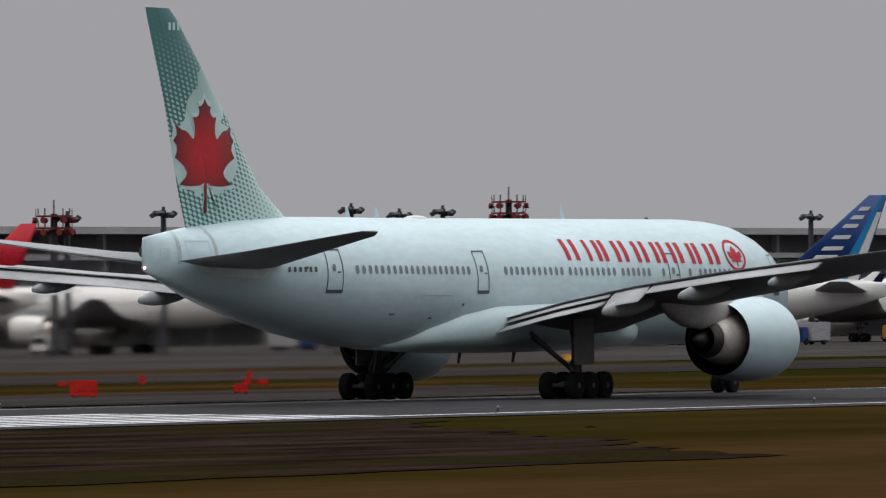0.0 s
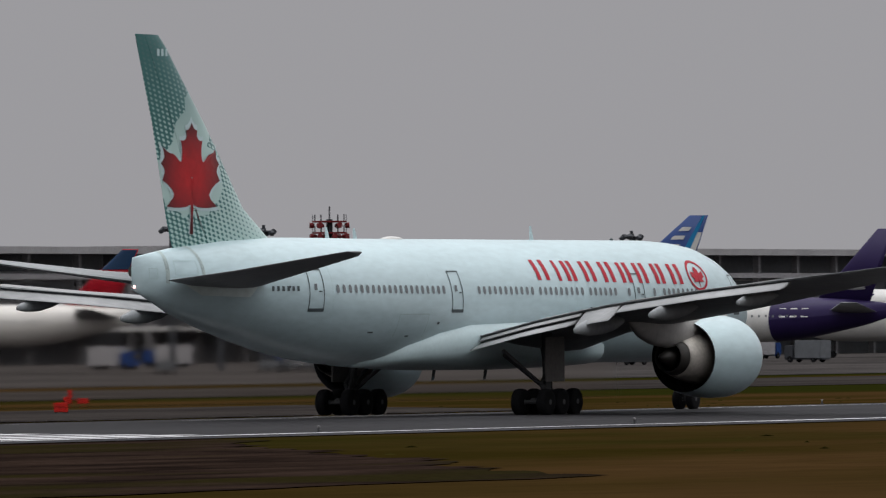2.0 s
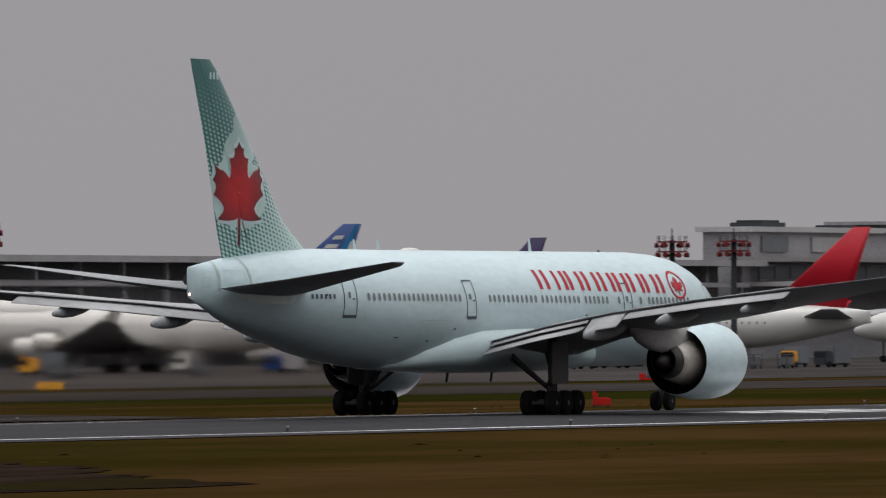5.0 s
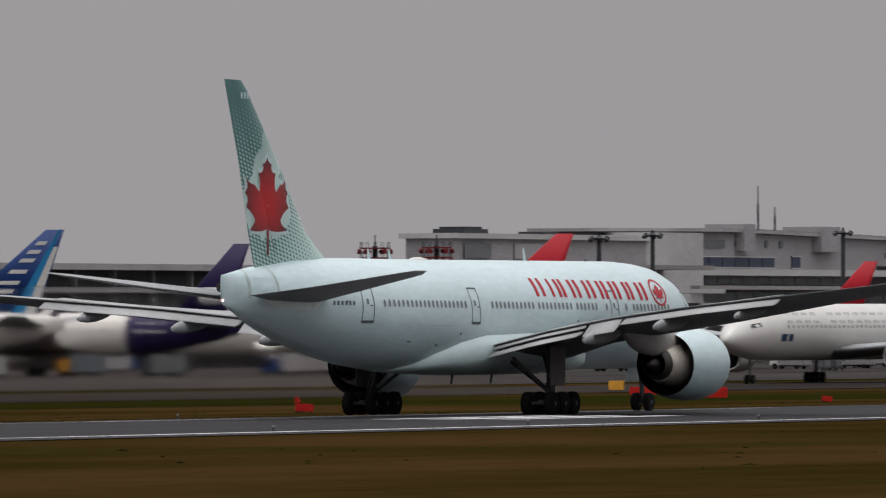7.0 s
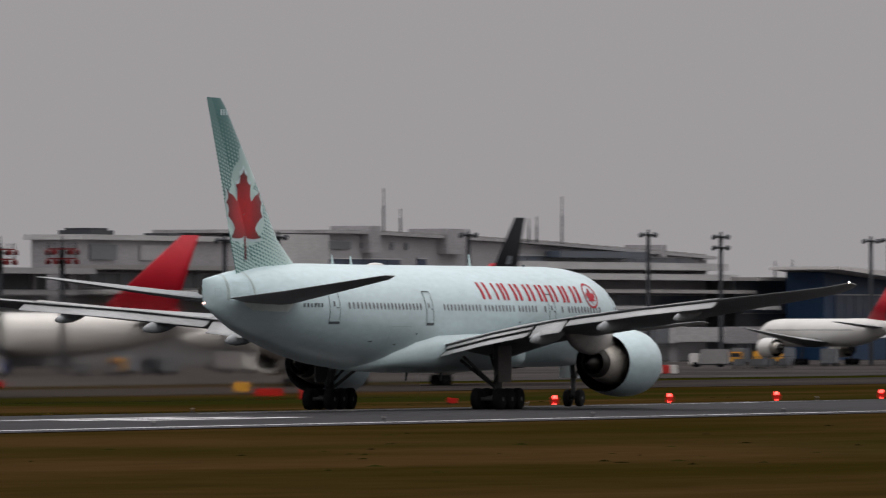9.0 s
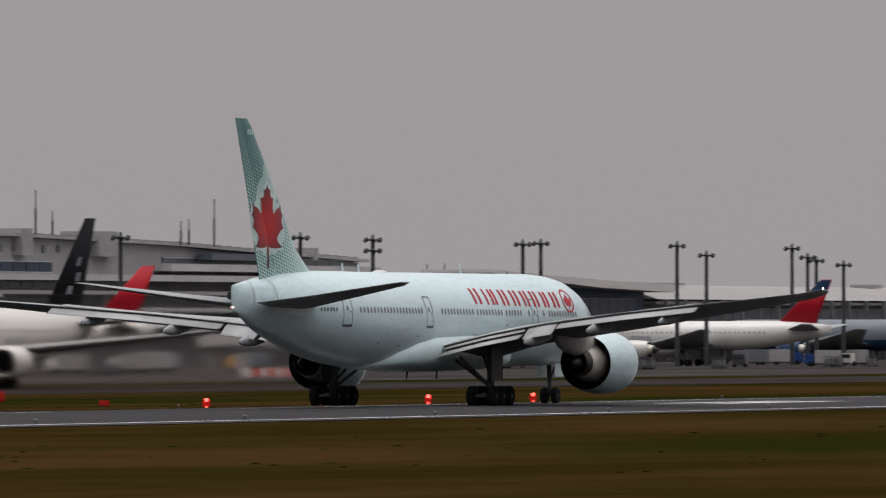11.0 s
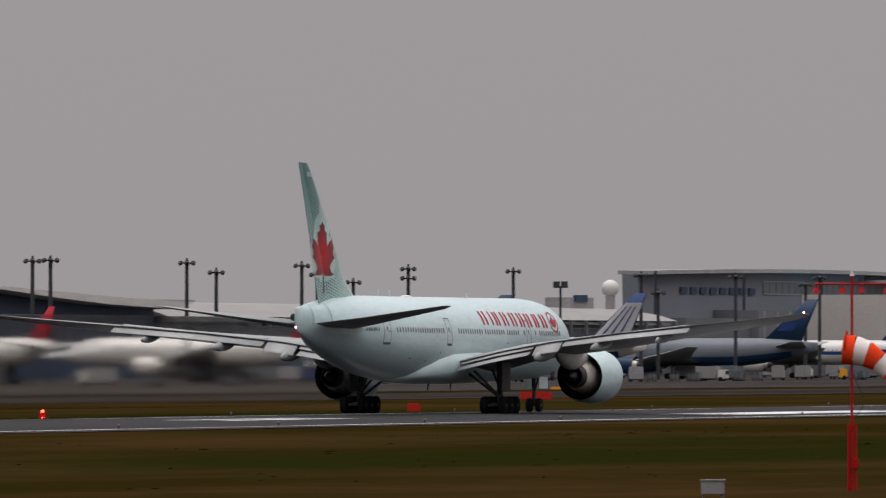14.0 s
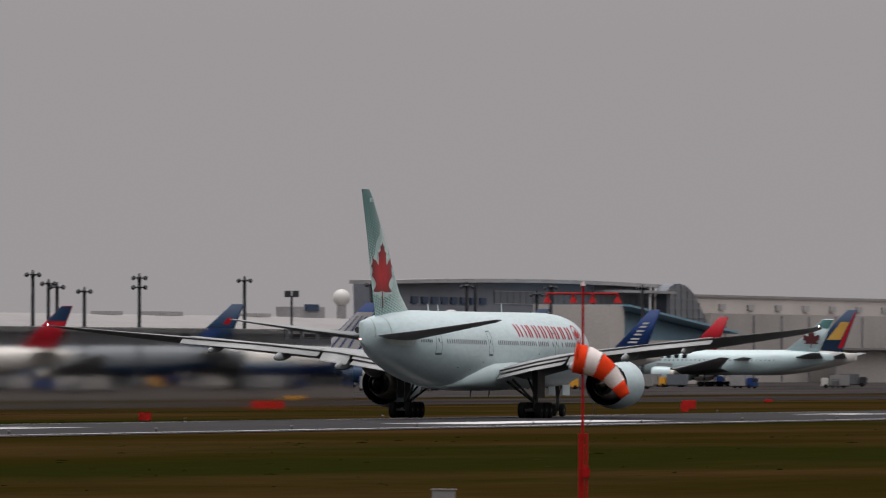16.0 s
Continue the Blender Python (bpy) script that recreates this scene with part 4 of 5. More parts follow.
def terminal_pier(x0, x1, label, top=15.2):
    ob = building("terminal_pier", label)
    part("wall", span_box(x0, x1, 764, 774, BASE, top - 1.0), FACADE_D, ob)
    part("roof", span_box(x0 - 3, x1 + 3, 756, 776, top - 1.0, top), ROOF_GREY, ob, "grey flat roof with overhang")
    part("gallery_slab", span_box(x0, x1, 758, 766, top - 4.6, top - 3.8), CONCRETE, ob)
    part("floor_band", span_box(x0, x1, 759, 766, top - 9.2, top - 8.0), CONCRETE, ob)
    part("canopy", span_box(x0, x1, 752, 766, 3.2, 3.8), CONCRETE_L, ob)
    n = int((x1 - x0) / 14)
    for i in range(n + 1):
        x = x0 + (x1 - x0) * i / n
        part("column", span_box(x - 0.4, x + 0.4, 759.5, 760.5, BASE, top - 1.0), CONCRETE, ob)
    window_strip(ob, x0 + 2, x1 - 2, 763.9, top - 7.6, top - 5.0, n)
    return ob


terminal_pier(1000, 1330, "long dark grey terminal pier with flat roof and glazed gallery")
terminal_pier(1336, 1660, "long dark grey terminal pier with overhanging roof and columns", 15.4)


def terminal_block():
    ob = building("terminal_building", "grey concrete terminal block with roof plant and louvred wall")
    part("wall", span_box(1669, 1752, 762, 771, BASE, 20.4), CONCRETE, ob)
    part("parapet", span_box(1668, 1753, 761, 772, 20.4, 21.3), CONCRETE_L, ob)
    part("louvre_panel", span_box(1673, 1684, 761.6, 762.1, 17.0, 19.6), FACADE_D, ob)
    part("louvre_panel", span_box(1694, 1708, 761.6, 762.1, 17.0, 19.6), ROOF_GREY, ob)
    part("balcony_slab", span_box(1664, 1760, 752, 764, 15.2, 16.0), ROOF_PALE, ob)
    part("balcony_slab", span_box(1664, 1760, 750, 764, 11.0, 11.8), CONCRETE_L, ob)
    window_strip(ob, 1672, 1750, 761.9, 12.2, 14.6, 12)
    for c, d in (((1683, 767, 21.7), (10, 6, 0.8)), ((1683, 767, 22.3), (7, 5, 0.4)), ((1716, 767, 21.6), (6, 5, 0.5))):
        part("roof_plant", boxes((c, d)), MAST, ob, "dark roof plant")


terminal_block()


def terminal_hall():
    ob = building("terminal_building", "pale grey concrete terminal hall with long sloping roof and terraces")
    wall = [(1752, BASE), (1752, 22.2), (1806, 22.4), (1888, 21.2), (1968, 19.2), (1988, 18.6), (1988, BASE)]
    part("wall", prism(bmesh.new(), wall, 770, 782), CONCRETE, ob)
    roof = [(1749, 22.2), (1749, 22.8), (1806, 23.1), (1888, 21.9), (1968, 19.9), (1990, 19.3), (1990, 18.7), (1968, 19.3), (1888, 21.3), (1806, 22.5)]
    rf = part("roof", prism(bmesh.new(), roof, 768.5, 784), ROOF_GREY, ob, "ribbed grey sloping roof")
    for i in range(34):
        x = 1812 + i * 5.2
        z = 23.1 - (x - 1806) * 0.0152 if x < 1888 else 21.9 - (x - 1888) * 0.025
        part("roof_rib", box(bmesh.new(), (x, 776, z + 0.12), (0.35, 15, 0.3)), ROOF_PALE, rf)
    part("stair_tower", span_box(1752, 1778, 762, 772, BASE, 22.0), CONCRETE_L, ob)
    for x0, x1, y, z0, z1, m in ((1778, 1990, 764, 14.4, 15.6, CONCRETE_L), (1772, 1990, 760, 11.8, 12.5, ROOF_PALE), (1760, 1990, 755, 8.6, 9.3, CONCRETE_L), (1880, 1990, 766, 16.4, 17.8, CONCRETE_L)):
        part("terrace", span_box(x0, x1, y, 772, z0, z1), m, ob, "pale terrace slab")
    window_strip(ob, 1780, 1830, 769.9, 16.0, 17.8, 8, NAVY_GLASS)
    window_strip(ob, 1838, 1842.5, 769.9, 16.0, 18.0, 1, NAVY_GLASS)
    window_strip(ob, 1760, 1870, 769.9, 13.0, 14.2, 18)
    window_strip(ob, 1884, 1980, 769.9, 17.9, 18.9, 12)
    window_strip(ob, 1764, 1986, 769.9, 9.6, 11.4, 28)
    for i in range(4):
        part("porthole", tube(bmesh.new(), (1812 + 7 * i, 769.7, 20.3), (1812 + 7 * i, 770.2, 20.3), 0.75, n=14), FACADE_D, ob)
    part("louvre_panel", span_box(1779, 1806, 769.6, 770.2, 19.6, 21.0), FACADE_D, ob)
    part("penthouse_glazing", span_box(1900, 1945, 766, 769, 18.6, 19.9), FACADE_GLASS, ob)
    for x, w, hgt in ((1814, 5, 1.6), (1853, 9, 1.2), (1960, 2, 1.6)):
        part("roof_plant", span_box(x - w / 2, x + w / 2, 768, 776, 19.0, 23.0 + hgt * 0.6 if x < 1900 else 21.4), CONCRETE, ob)
    part("low_wing", span_box(1988, 2034, 764, 774, BASE, 14.4), FACADE_D, ob)
    part("low_roof", span_box(1986, 2036, 758, 776, 14.4, 15.1), ROOF_PALE, ob)
    window_strip(ob, 1992, 2030, 763.9, 8.0, 11.0, 6)


terminal_hall()


def roof_antenna(x, y, z0, z1, label):
    ob = thing("antenna", (x, y, z0), label, "antenna", "roof antennas")
    bm = tube(bmesh.new(), (0, 0, 0), (0, 0, (z1 - z0) * 0.6), 0.22, n=8)
    tube(bm, (0, 0, (z1 - z0) * 0.6), (0, 0, z1 - z0), 0.12, n=8)
    part("antenna_rod", bm, MAST, ob)


for x, y, z0, z1 in ((1813, 766, 22.8, 30.9), (1821, 766, 22.8, 27.2), (1901, 766, 21.2, 30.3), (1893, 768, 21.4, 26.4), (1889, 768, 21.4, 26.0), (2016, 766, 15.1, 18.5), (2026, 766, 15.1, 18.8)):
    roof_antenna(x, y, z0, z1, "thin dark roof antenna against the sky")


def wing_roof_building():
    ob = building("terminal_building", "dark blue glazed hall under an upswept metal roof")
    part("wall", prism(bmesh.new(), [(1996, BASE), (1996, 16.1), (2022, 15.0), (2054, 13.8), (2096, 13.0), (2096, BASE)], 748, 756), NAVY, ob, "dark blue glass wall")
    roof = [(1989, 16.6), (1989, 17.2), (2022, 16.3), (2054, 15.4), (2098, 14.6), (2098, 13.0), (2054, 13.8), (2022, 15.0)]
    part("roof", prism(bmesh.new(), roof, 742, 757), UPSWEPT, ob, "upswept grey metal roof")
    window_strip(ob, 2002, 2090, 747.9, 5.0, 11.5, 16, NAVY_GLASS)


wing_roof_building()


def pale_pier():
    ob = building("terminal_pier", "long low terminal pier with pale sloping roof over dark glazing")
    part("wall", span_box(2100, 2462, 752, 762, BASE, 11.6), FACADE_D, ob)
    bm = bmesh.new()
    rows = [[bm.verts.new((x, y, z)) for x in (2099, 2466)] for y, z in ((746, 11.6), (750, 12.9), (758, 14.3), (768, 14.8), (768, 11.6))]
    for a, b in zip(rows, rows[1:] + rows[:1]):
        bm.faces.new((a[0], a[1], b[1], b[0]))
    bm.faces.new([r[0] for r in rows])
    bm.faces.new([r[1] for r in rows])
    part("roof", bm, ROOF_PALE, ob, "pale metal roof")
    window_strip(ob, 2104, 2458, 751.9, 5.2, 9.6, 42)
    part("canopy", span_box(2100, 2466, 742, 753, 3.6, 4.2), CONCRETE, ob)
    part("gallery_slab", span_box(2101, 2464, 747, 751.6, 10.6, 11.2), CONCRETE_L, ob)
    for i in range(31):
        x = 2104 + i * 12
        part("column", span_box(x - 0.3, x + 0.3, 745.5, 746.3, BASE, 11.6), FACADE_D, ob)
    for c, d in (((2140, 764, 15.0), (40, 5, 0.5)), ((2330, 764, 15.0), (16, 5, 1.0)), ((2290, 764, 15.0), (8, 5, 0.8)), ((2400, 764, 15.0), (10, 5, 0.8))):
        part("roof_plant", boxes((c, d)), ROOF_GREY, ob)


pale_pier()


def radome():
    ob = thing("radome", (2463, 762, BASE), "white weather radome on a grey tower block", "radar")
    bm = bmesh.new()
    bmesh.ops.create_icosphere(bm, subdivisions=3, radius=2.1, matrix=Matrix.Translation((0, 0, 21.0)))
    part("dome", bm, WHITE, ob, "white spherical dome", True)
    part("tower", tube(bmesh.new(), (0, 0, 0), (0, 0, 19.2), 1.2, n=12), CONCRETE, ob)
    b = building("office_block", "small grey rooftop block with a dark sign panel")
    part("wall", span_box(2436, 2456, 764, 770, BASE, 17.2), CONCRETE, b)
    part("sign_panel", span_box(2440, 2450, 763.6, 764.2, 16.2, 17.8), NAVY, b)


radome()


def cargo_hangar():
    ob = building("hangar", "large grey blue maintenance hangar with gently curved roof")
    top = [(2492 + 256 * i / 14, 23.3 + 2.0 * math.sin(math.pi * (0.12 + 0.62 * i / 14))) for i in range(15)]
    part("wall", prism(bmesh.new(), [(2494, BASE)] + [(x, z - 0.9) for x, z in top] + [(2746, BASE)], 764, 768), mat("hangar_blue_grey", (0.15, 0.16, 0.19), 0.7, vary=0.2, scale=0.05, fine=20), ob)
    part("roof", prism(bmesh.new(), top + [(x, z - 0.95) for x, z in reversed(top)], 760, 769), ROOF_GREY, ob, "curved grey roof edge")
    for i in range(8):
        part("sign_bar", boxes(((2530 + 8.5 * i, 763.7, 19.4), (5.5, 0.3, 1.7))), NAVY, ob, "dark blue sign bar")
    part("lower_block", span_box(2556, 2690, 752, 766, BASE, 14.6), mat("hangar_grey_front", (0.135, 0.137, 0.155), 0.8, vary=0.2, scale=0.05, fine=20), ob, "grey lower front")
    part("lower_block", span_box(2500, 2556, 754, 766, BASE, 12.5), FACADE_D, ob)
    for i in range(12):
        x = 2560 + i * 11.5
        part("door_rib", span_box(x - 0.25, x + 0.25, 751.6, 752.2, BASE, 14.4), ROOF_GREY, ob)
    window_strip(ob, 2600, 2740, 763.9, 19.0, 22.0, 24, FACADE_GLASS)
    for x in (2484, 2560, 2630, 2668, 2726):
        part("post", boxes(((x, 757, 11.2), (0.6, 0.6, 25.4))), MAST, ob)
    arch = [(2740, 23.0), (2743, 24.2), (2747, 24.9), (2752, 25.1), (2758, 24.7), (2763, 23.7), (2768, 22.0), (2774, 19.0), (2780, 15.5), (2786, 11.5)]
    part("glass_arch", prism(bmesh.new(), [(2740, BASE)] + arch + [(2786, BASE)], 757, 760), mat("arch_glass", (0.1, 0.115, 0.14), 0.4, vary=0.3, scale=0.08), ob, "curved glass end")

    def arch_top(x):
        return next(za + (zb - za) * (x - xa) / (xb - xa) for (xa, za), (xb, zb) in zip(arch, arch[1:]) if x <= xb)

    for i in range(7):
        x = 2742 + 6 * i
        part("mullion", span_box(x - 0.15, x + 0.15, 756.7, 757.1, BASE, arch_top(x)), ROOF_PALE, ob)
    for i in range(7):
        z = 9 + 2.4 * i
        x1 = max(x for x in range(2741, 2786) if arch_top(x) > z)
        part("transom", span_box(2740, x1, 756.75, 757.05, z - 0.12, z + 0.12), ROOF_PALE, ob)
    part("roof_truss", span_box(2690, 2742, 755, 764, 22.3, 23.0), ROOF_GREY, ob)
    sh = building("cargo_shed", "low cargo shed with sloping teal metal roof")
    part("wall", span_box(2608, 2708, 732, 750, BASE, 9.8), BEIGE, sh)
    bm = bmesh.new()
    prism(bm, [(2600, 18.2), (2600, 18.7), (2706, 12.2), (2706, 11.6)], 728, 751)
    part("roof", bm, TEAL_ROOF, sh, "teal sloping roof")
    part("gable_wall", prism(bmesh.new(), [(2604, BASE), (2604, 17.8), (2702, 11.6), (2702, BASE)], 734, 748), TEAL_ROOF, sh)
    part("tower_block", span_box(2588, 2602, 730, 750, BASE, 18.6), BEIGE, sh)


cargo_hangar()


def long_hangar():
    ob = building("hangar", "very long beige hangar with flat roof and dark doors")
    part("wall", span_box(2792, 3700, 764, 776, BASE, 21.8), BEIGE, ob)
    part("roof", span_box(2790, 3704, 763.4, 778, 21.8, 22.5), ROOF_PALE, ob)
    # the door brown carries some distance haze in its lighter colour
    part("door_front", span_box(2796, 3700, 760, 764.5, BASE, 17.4), mat("hangar_door_brown", (0.29, 0.265, 0.25), 0.8, vary=0.2, scale=0.05, fine=20), ob)
    for i in range(30):
        x = 2810 + i * 30
        part("door_rib", span_box(x - 0.4, x + 0.4, 759.4, 760.2, BASE, 17.0), CONCRETE, ob)
        part("vent", span_box(x + 8, x + 14, 763.4, 764.2, 18.4, 20.0), ROOF_GREY, ob)
    low = building("cargo_shed", "low pale apron shed with dark green door")
    part("wall", span_box(2900, 3300, 735, 752, BASE, 7.6), BEIGE, low)
    part("roof", span_box(2896, 3304, 732, 754, 7.6, 8.2), ROOF_PALE, low)
    part("door", span_box(2990, 3020, 734.4, 735.2, BASE, 7.0), TEAL_ROOF, low)


long_hangar()


# ---------------------------------------------------------------- floodlight masts and lantern towers
def flood_mast(x, z, y=640, double=False):
    ob = thing("floodlight_mast", (x, y, BASE), "tall dark steel apron floodlight mast", "light mast", "apron floodlight masts")
    h = z - BASE
    part("pole", tube(bmesh.new(), (0, 0, 0), (0, 0, h - 0.5), 0.42, 0.32, 12), MAST, ob)
    for lv in ([h - 0.9, h - 2.7] if double else [h - 1.0]):
        bm = bmesh.new()
        tube(bm, (0, 0, lv - 0.1), (0, 0, lv + 0.1), 0.8, 1.05, 14)
        tube(bm, (0, 0, lv + 0.1), (0, 0, lv + 0.9), 0.2, n=8)
        pl = part("lamp_platform", bm, MAST, ob)
        for i in range(6):
            a = math.pi * 2 * i / 6 + 0.3
            lb = bevel_box((0, 0, 0), (0.6, 0.75, 0.5), 0.06)
            lo = part("floodlight", lb, MAST, pl)
            lo.location, lo.rotation_euler = (1.3 * math.cos(a), 1.3 * math.sin(a), lv - 0.1 + 0.2 * (i % 2)), (0, 0.6, a)


for x, z in ((1064, 15.5), (1086, 16.1), (1131, 16.7), (1143, 16.1), (1154, 16.5), (1254, 16.2), (1454, 19.1), (1474, 19.7), (1549, 20.6), (1626, 21.2), (1731, 20.9), (1740, 21.1),
             (1811, 21.2), (1827, 19.6), (1875, 21.2), (1884, 19.6), (1889, 19.0), (1905, 18.3), (2004, 21.1), (2090, 20.9), (2102, 17.4), (2158, 21.1), (2211, 19.7), (2222, 21.3), (2296, 21.7)):
    flood_mast(x, z)
for x, z in ((1659, 21.0), (1938, 21.0)):
    flood_mast(x, z, double=True)


def box_light(x, z):
    ob = thing("lamp_board", (x, 640, BASE), "dark post with two square lamp boards", "light mast")
    part("pole", tube(bmesh.new(), (0, 0, 0), (0, 0, z - BASE), 0.25, n=8), MAST, ob)
    for o in (-0.9, 0.9):
        part("board", box(bmesh.new(), (0.3 * o, o, z - BASE + 0.3), (0.4, 1.3, 1.3)), MAST, ob)


box_light(2035, 17.4)


def lantern_tower(x, z):
    ob = thing("lantern_tower", (x, 640, BASE), "steel tower with platforms of red round lanterns", "light mast", "red lantern towers")
    h = z - BASE
    bm = tube(bmesh.new(), (0, 0, 0), (0, 0, h), 0.5, 0.4, 10)
    tube(bm, (0, 0, h), (0, 0, h + 1.6), 0.1, n=6)
    part("pole", bm, MAST, ob)
    for lv, n in ((h - 0.3, 6), (h - 1.7, 8)):
        pl = part("platform", tube(bmesh.new(), (0, 0, lv - 0.1), (0, 0, lv + 0.1), 2.2, n=16), MAST_RED, ob, "dark red platform")
        rl = bmesh.new()
        for i in range(12):
            a = 2 * math.pi * i / 12
            tube(rl, (2.1 * math.cos(a), 2.1 * math.sin(a), lv), (2.1 * math.cos(a), 2.1 * math.sin(a), lv + 0.9), 0.05, n=5)
        part("railing", rl, MAST, pl)
        for i in range(n):
            a = 2 * math.pi * i / n
            b = tube(bmesh.new(), (1.9 * math.cos(a), 1.9 * math.sin(a), lv - 0.5), (2.5 * math.cos(a), 2.5 * math.sin(a), lv - 0.45), 0.3, 0.38, 10)
            part("lantern", b, MAST_RED, pl)


for x, z in ((1061, 15.1), (1171, 17.2), (1375, 16.6), (1396, 16.8)):
    lantern_tower(x, z)


# ---------------------------------------------------------------- parked airliners
def rear_shell(ob, X, Z, q, first, m, name="rear_paint", last=None, arc=(0, 360), lift=0.035):
    rows = BODY[first:last]
    bm = bmesh.new()
    n = 24
    rr = [[bm.verts.new((X(x), (ry * q + lift) * math.cos(radians(arc[0] + (arc[1] - arc[0]) * i / n)), Z(zc) + (rz * q + lift) * math.sin(radians(arc[0] + (arc[1] - arc[0]) * i / n)))) for i in range(n + 1)] for x, zc, ry, rz in rows]
    for a, b in zip(rr, rr[1:]):
        for i in range(n):
            bm.faces.new((a[i], a[i + 1], b[i + 1], b[i]))
    part(name, bm, m, ob, smooth=True)


def side_bars(ob, X, Z, q, rows, m, name="name_bars", label="plain marking bars"):
    for s in (-1, 1):
        bm = bmesh.new()
        for x0, x1, z0, z1 in rows:
            vs = [bm.verts.new((X(x), s * (skin_y(x, z) * q + 0.06), Z(z))) for x, z in ((x0, z0), (x1, z0), (x1, z1), (x0, z1))]
            bm.faces.new(vs)
        part(name, bm, m, ob, label)


def deco_blue_cargo(ob, fin, patch, X, Z, q):
    patch("fin_stripe", 0.72, 0.86, 0.0, 1.0, AZURE, "light blue stripe")
    patch("fin_base", 0.86, 0.99, 0.0, 0.8, WHITE, "white rear edge", 0.0, 0.02)
    for v in (0.26, 0.36, 0.49, 0.62, 0.72, 0.82):
        patch("letter_bar", 0.22, 0.56, v, v + 0.045, WHITE, "", 0.0, 0.03)
    rear_shell(ob, X, Z, q, 14, BLUE, "rear_stripe", 20, (190, 240))


def deco_purple(ob, fin, patch, X, Z, q):
    rear_shell(ob, X, Z, q, 14, PURPLE)
    side_bars(ob, X, Z, q, [(-19 + 1.7 * i, -18 + 1.7 * i, 6.0, 7.3) for i in range(3)], WHITE)


def deco_navy_red(ob, fin, patch, X, Z, q):
    for u0, u1 in ((0.02, 0.15), (0.15, 0.4), (0.4, 0.7), (0.7, 0.98)):
        patch("fin_cap", u0, u1, 0.66, 0.99, NAVY, "navy upper fin", 0.0, 0.05)


def deco_grey_blue(ob, fin, patch, X, Z, q):
    patch("fin_red_mark", 0.5, 0.75, 0.55, 0.7, TAIL_RED, "red and blue emblem")
    patch("fin_blue_mark", 0.1, 0.6, 0.25, 0.45, BLUE)


def deco_white_blue(ob, fin, patch, X, Z, q):
    patch("fin_panel", 0.03, 0.97, 0.02, 0.8, CONCRETE_L, "pale grey lower fin", 0.0, 0.01)
    for u in (0.22, 0.45, 0.68):
        patch("fin_line", u, u + 0.06, 0.05, 0.72, BLUE, "", 0.0, 0.04)
    rear_shell(ob, X, Z, q, 8, AZURE, "blue_line", 16, (-12, -4))


def deco_blue_white(ob, fin, patch, X, Z, q):
    for v in (0.22, 0.3, 0.4, 0.48, 0.58, 0.66):
        patch("letter_bar", 0.3, 0.62, v, v + 0.04, WHITE, "", 0.0, 0.02)
    rear_shell(ob, X, Z, q, 8, BLUE, "cheat_line", 20, (-10, 6))
    rear_shell(ob, X, Z, q, 8, BLUE, "cheat_line", 20, (174, 190))


def deco_mint(ob, fin, patch, X, Z, q):
    for s in (-1, 1):
        bm = bmesh.new()
        vs = [bm.verts.new((X(-25.8) + 2.0 * x, s * 0.62, Z(12.0) + 1.6 * y)) for x, y in leaf_outline()]
        bm.faces.new(vs)
        part("leaf_emblem", bm, RED, fin, "red leaf emblem")
    side_bars(ob, X, Z, q, [(5.0 + 2.0 * i, 6.3 + 2.0 * i, 6.7, 7.6) for i in range(7)], CHARCOAL)
    patch("fin_teal", 0.02, 0.98, 0.72, 0.98, mat("teal_fin_top", (0.08, 0.2, 0.2), 0.4), "dark teal fin tip")


def deco_gold(ob, fin, patch, X, Z, q):
    patch("gold_emblem", 0.3, 0.8, 0.3, 0.72, GOLD, "golden emblem", 0.0, 0.01)
    patch("red_edge", 0.84, 0.98, 0.1, 0.95, TAIL_RED, "", 0.0, 0.02)


def deco_star(ob, fin, patch, X, Z, q):
    side_bars(ob, X, Z, q, [(21.5 - 2.1 * i + o, 21.75 - 2.1 * i + o, 6.6, 7.75) for i in range(12) if i != 4 for o in (0.0, 0.75)], FACADE_D)
    for u, v in ((0.3, 0.2), (0.5, 0.34), (0.36, 0.5)):
        patch("fin_mark", u, u + 0.2, v, v + 0.09, PALE_GREY, "pale grey emblem piece")
    side_bars(ob, X, Z, q, [(23.0, 24.2, 4.6, 5.4), (21.6, 22.6, 4.6, 5.4)], NAVY, "blue_mark")


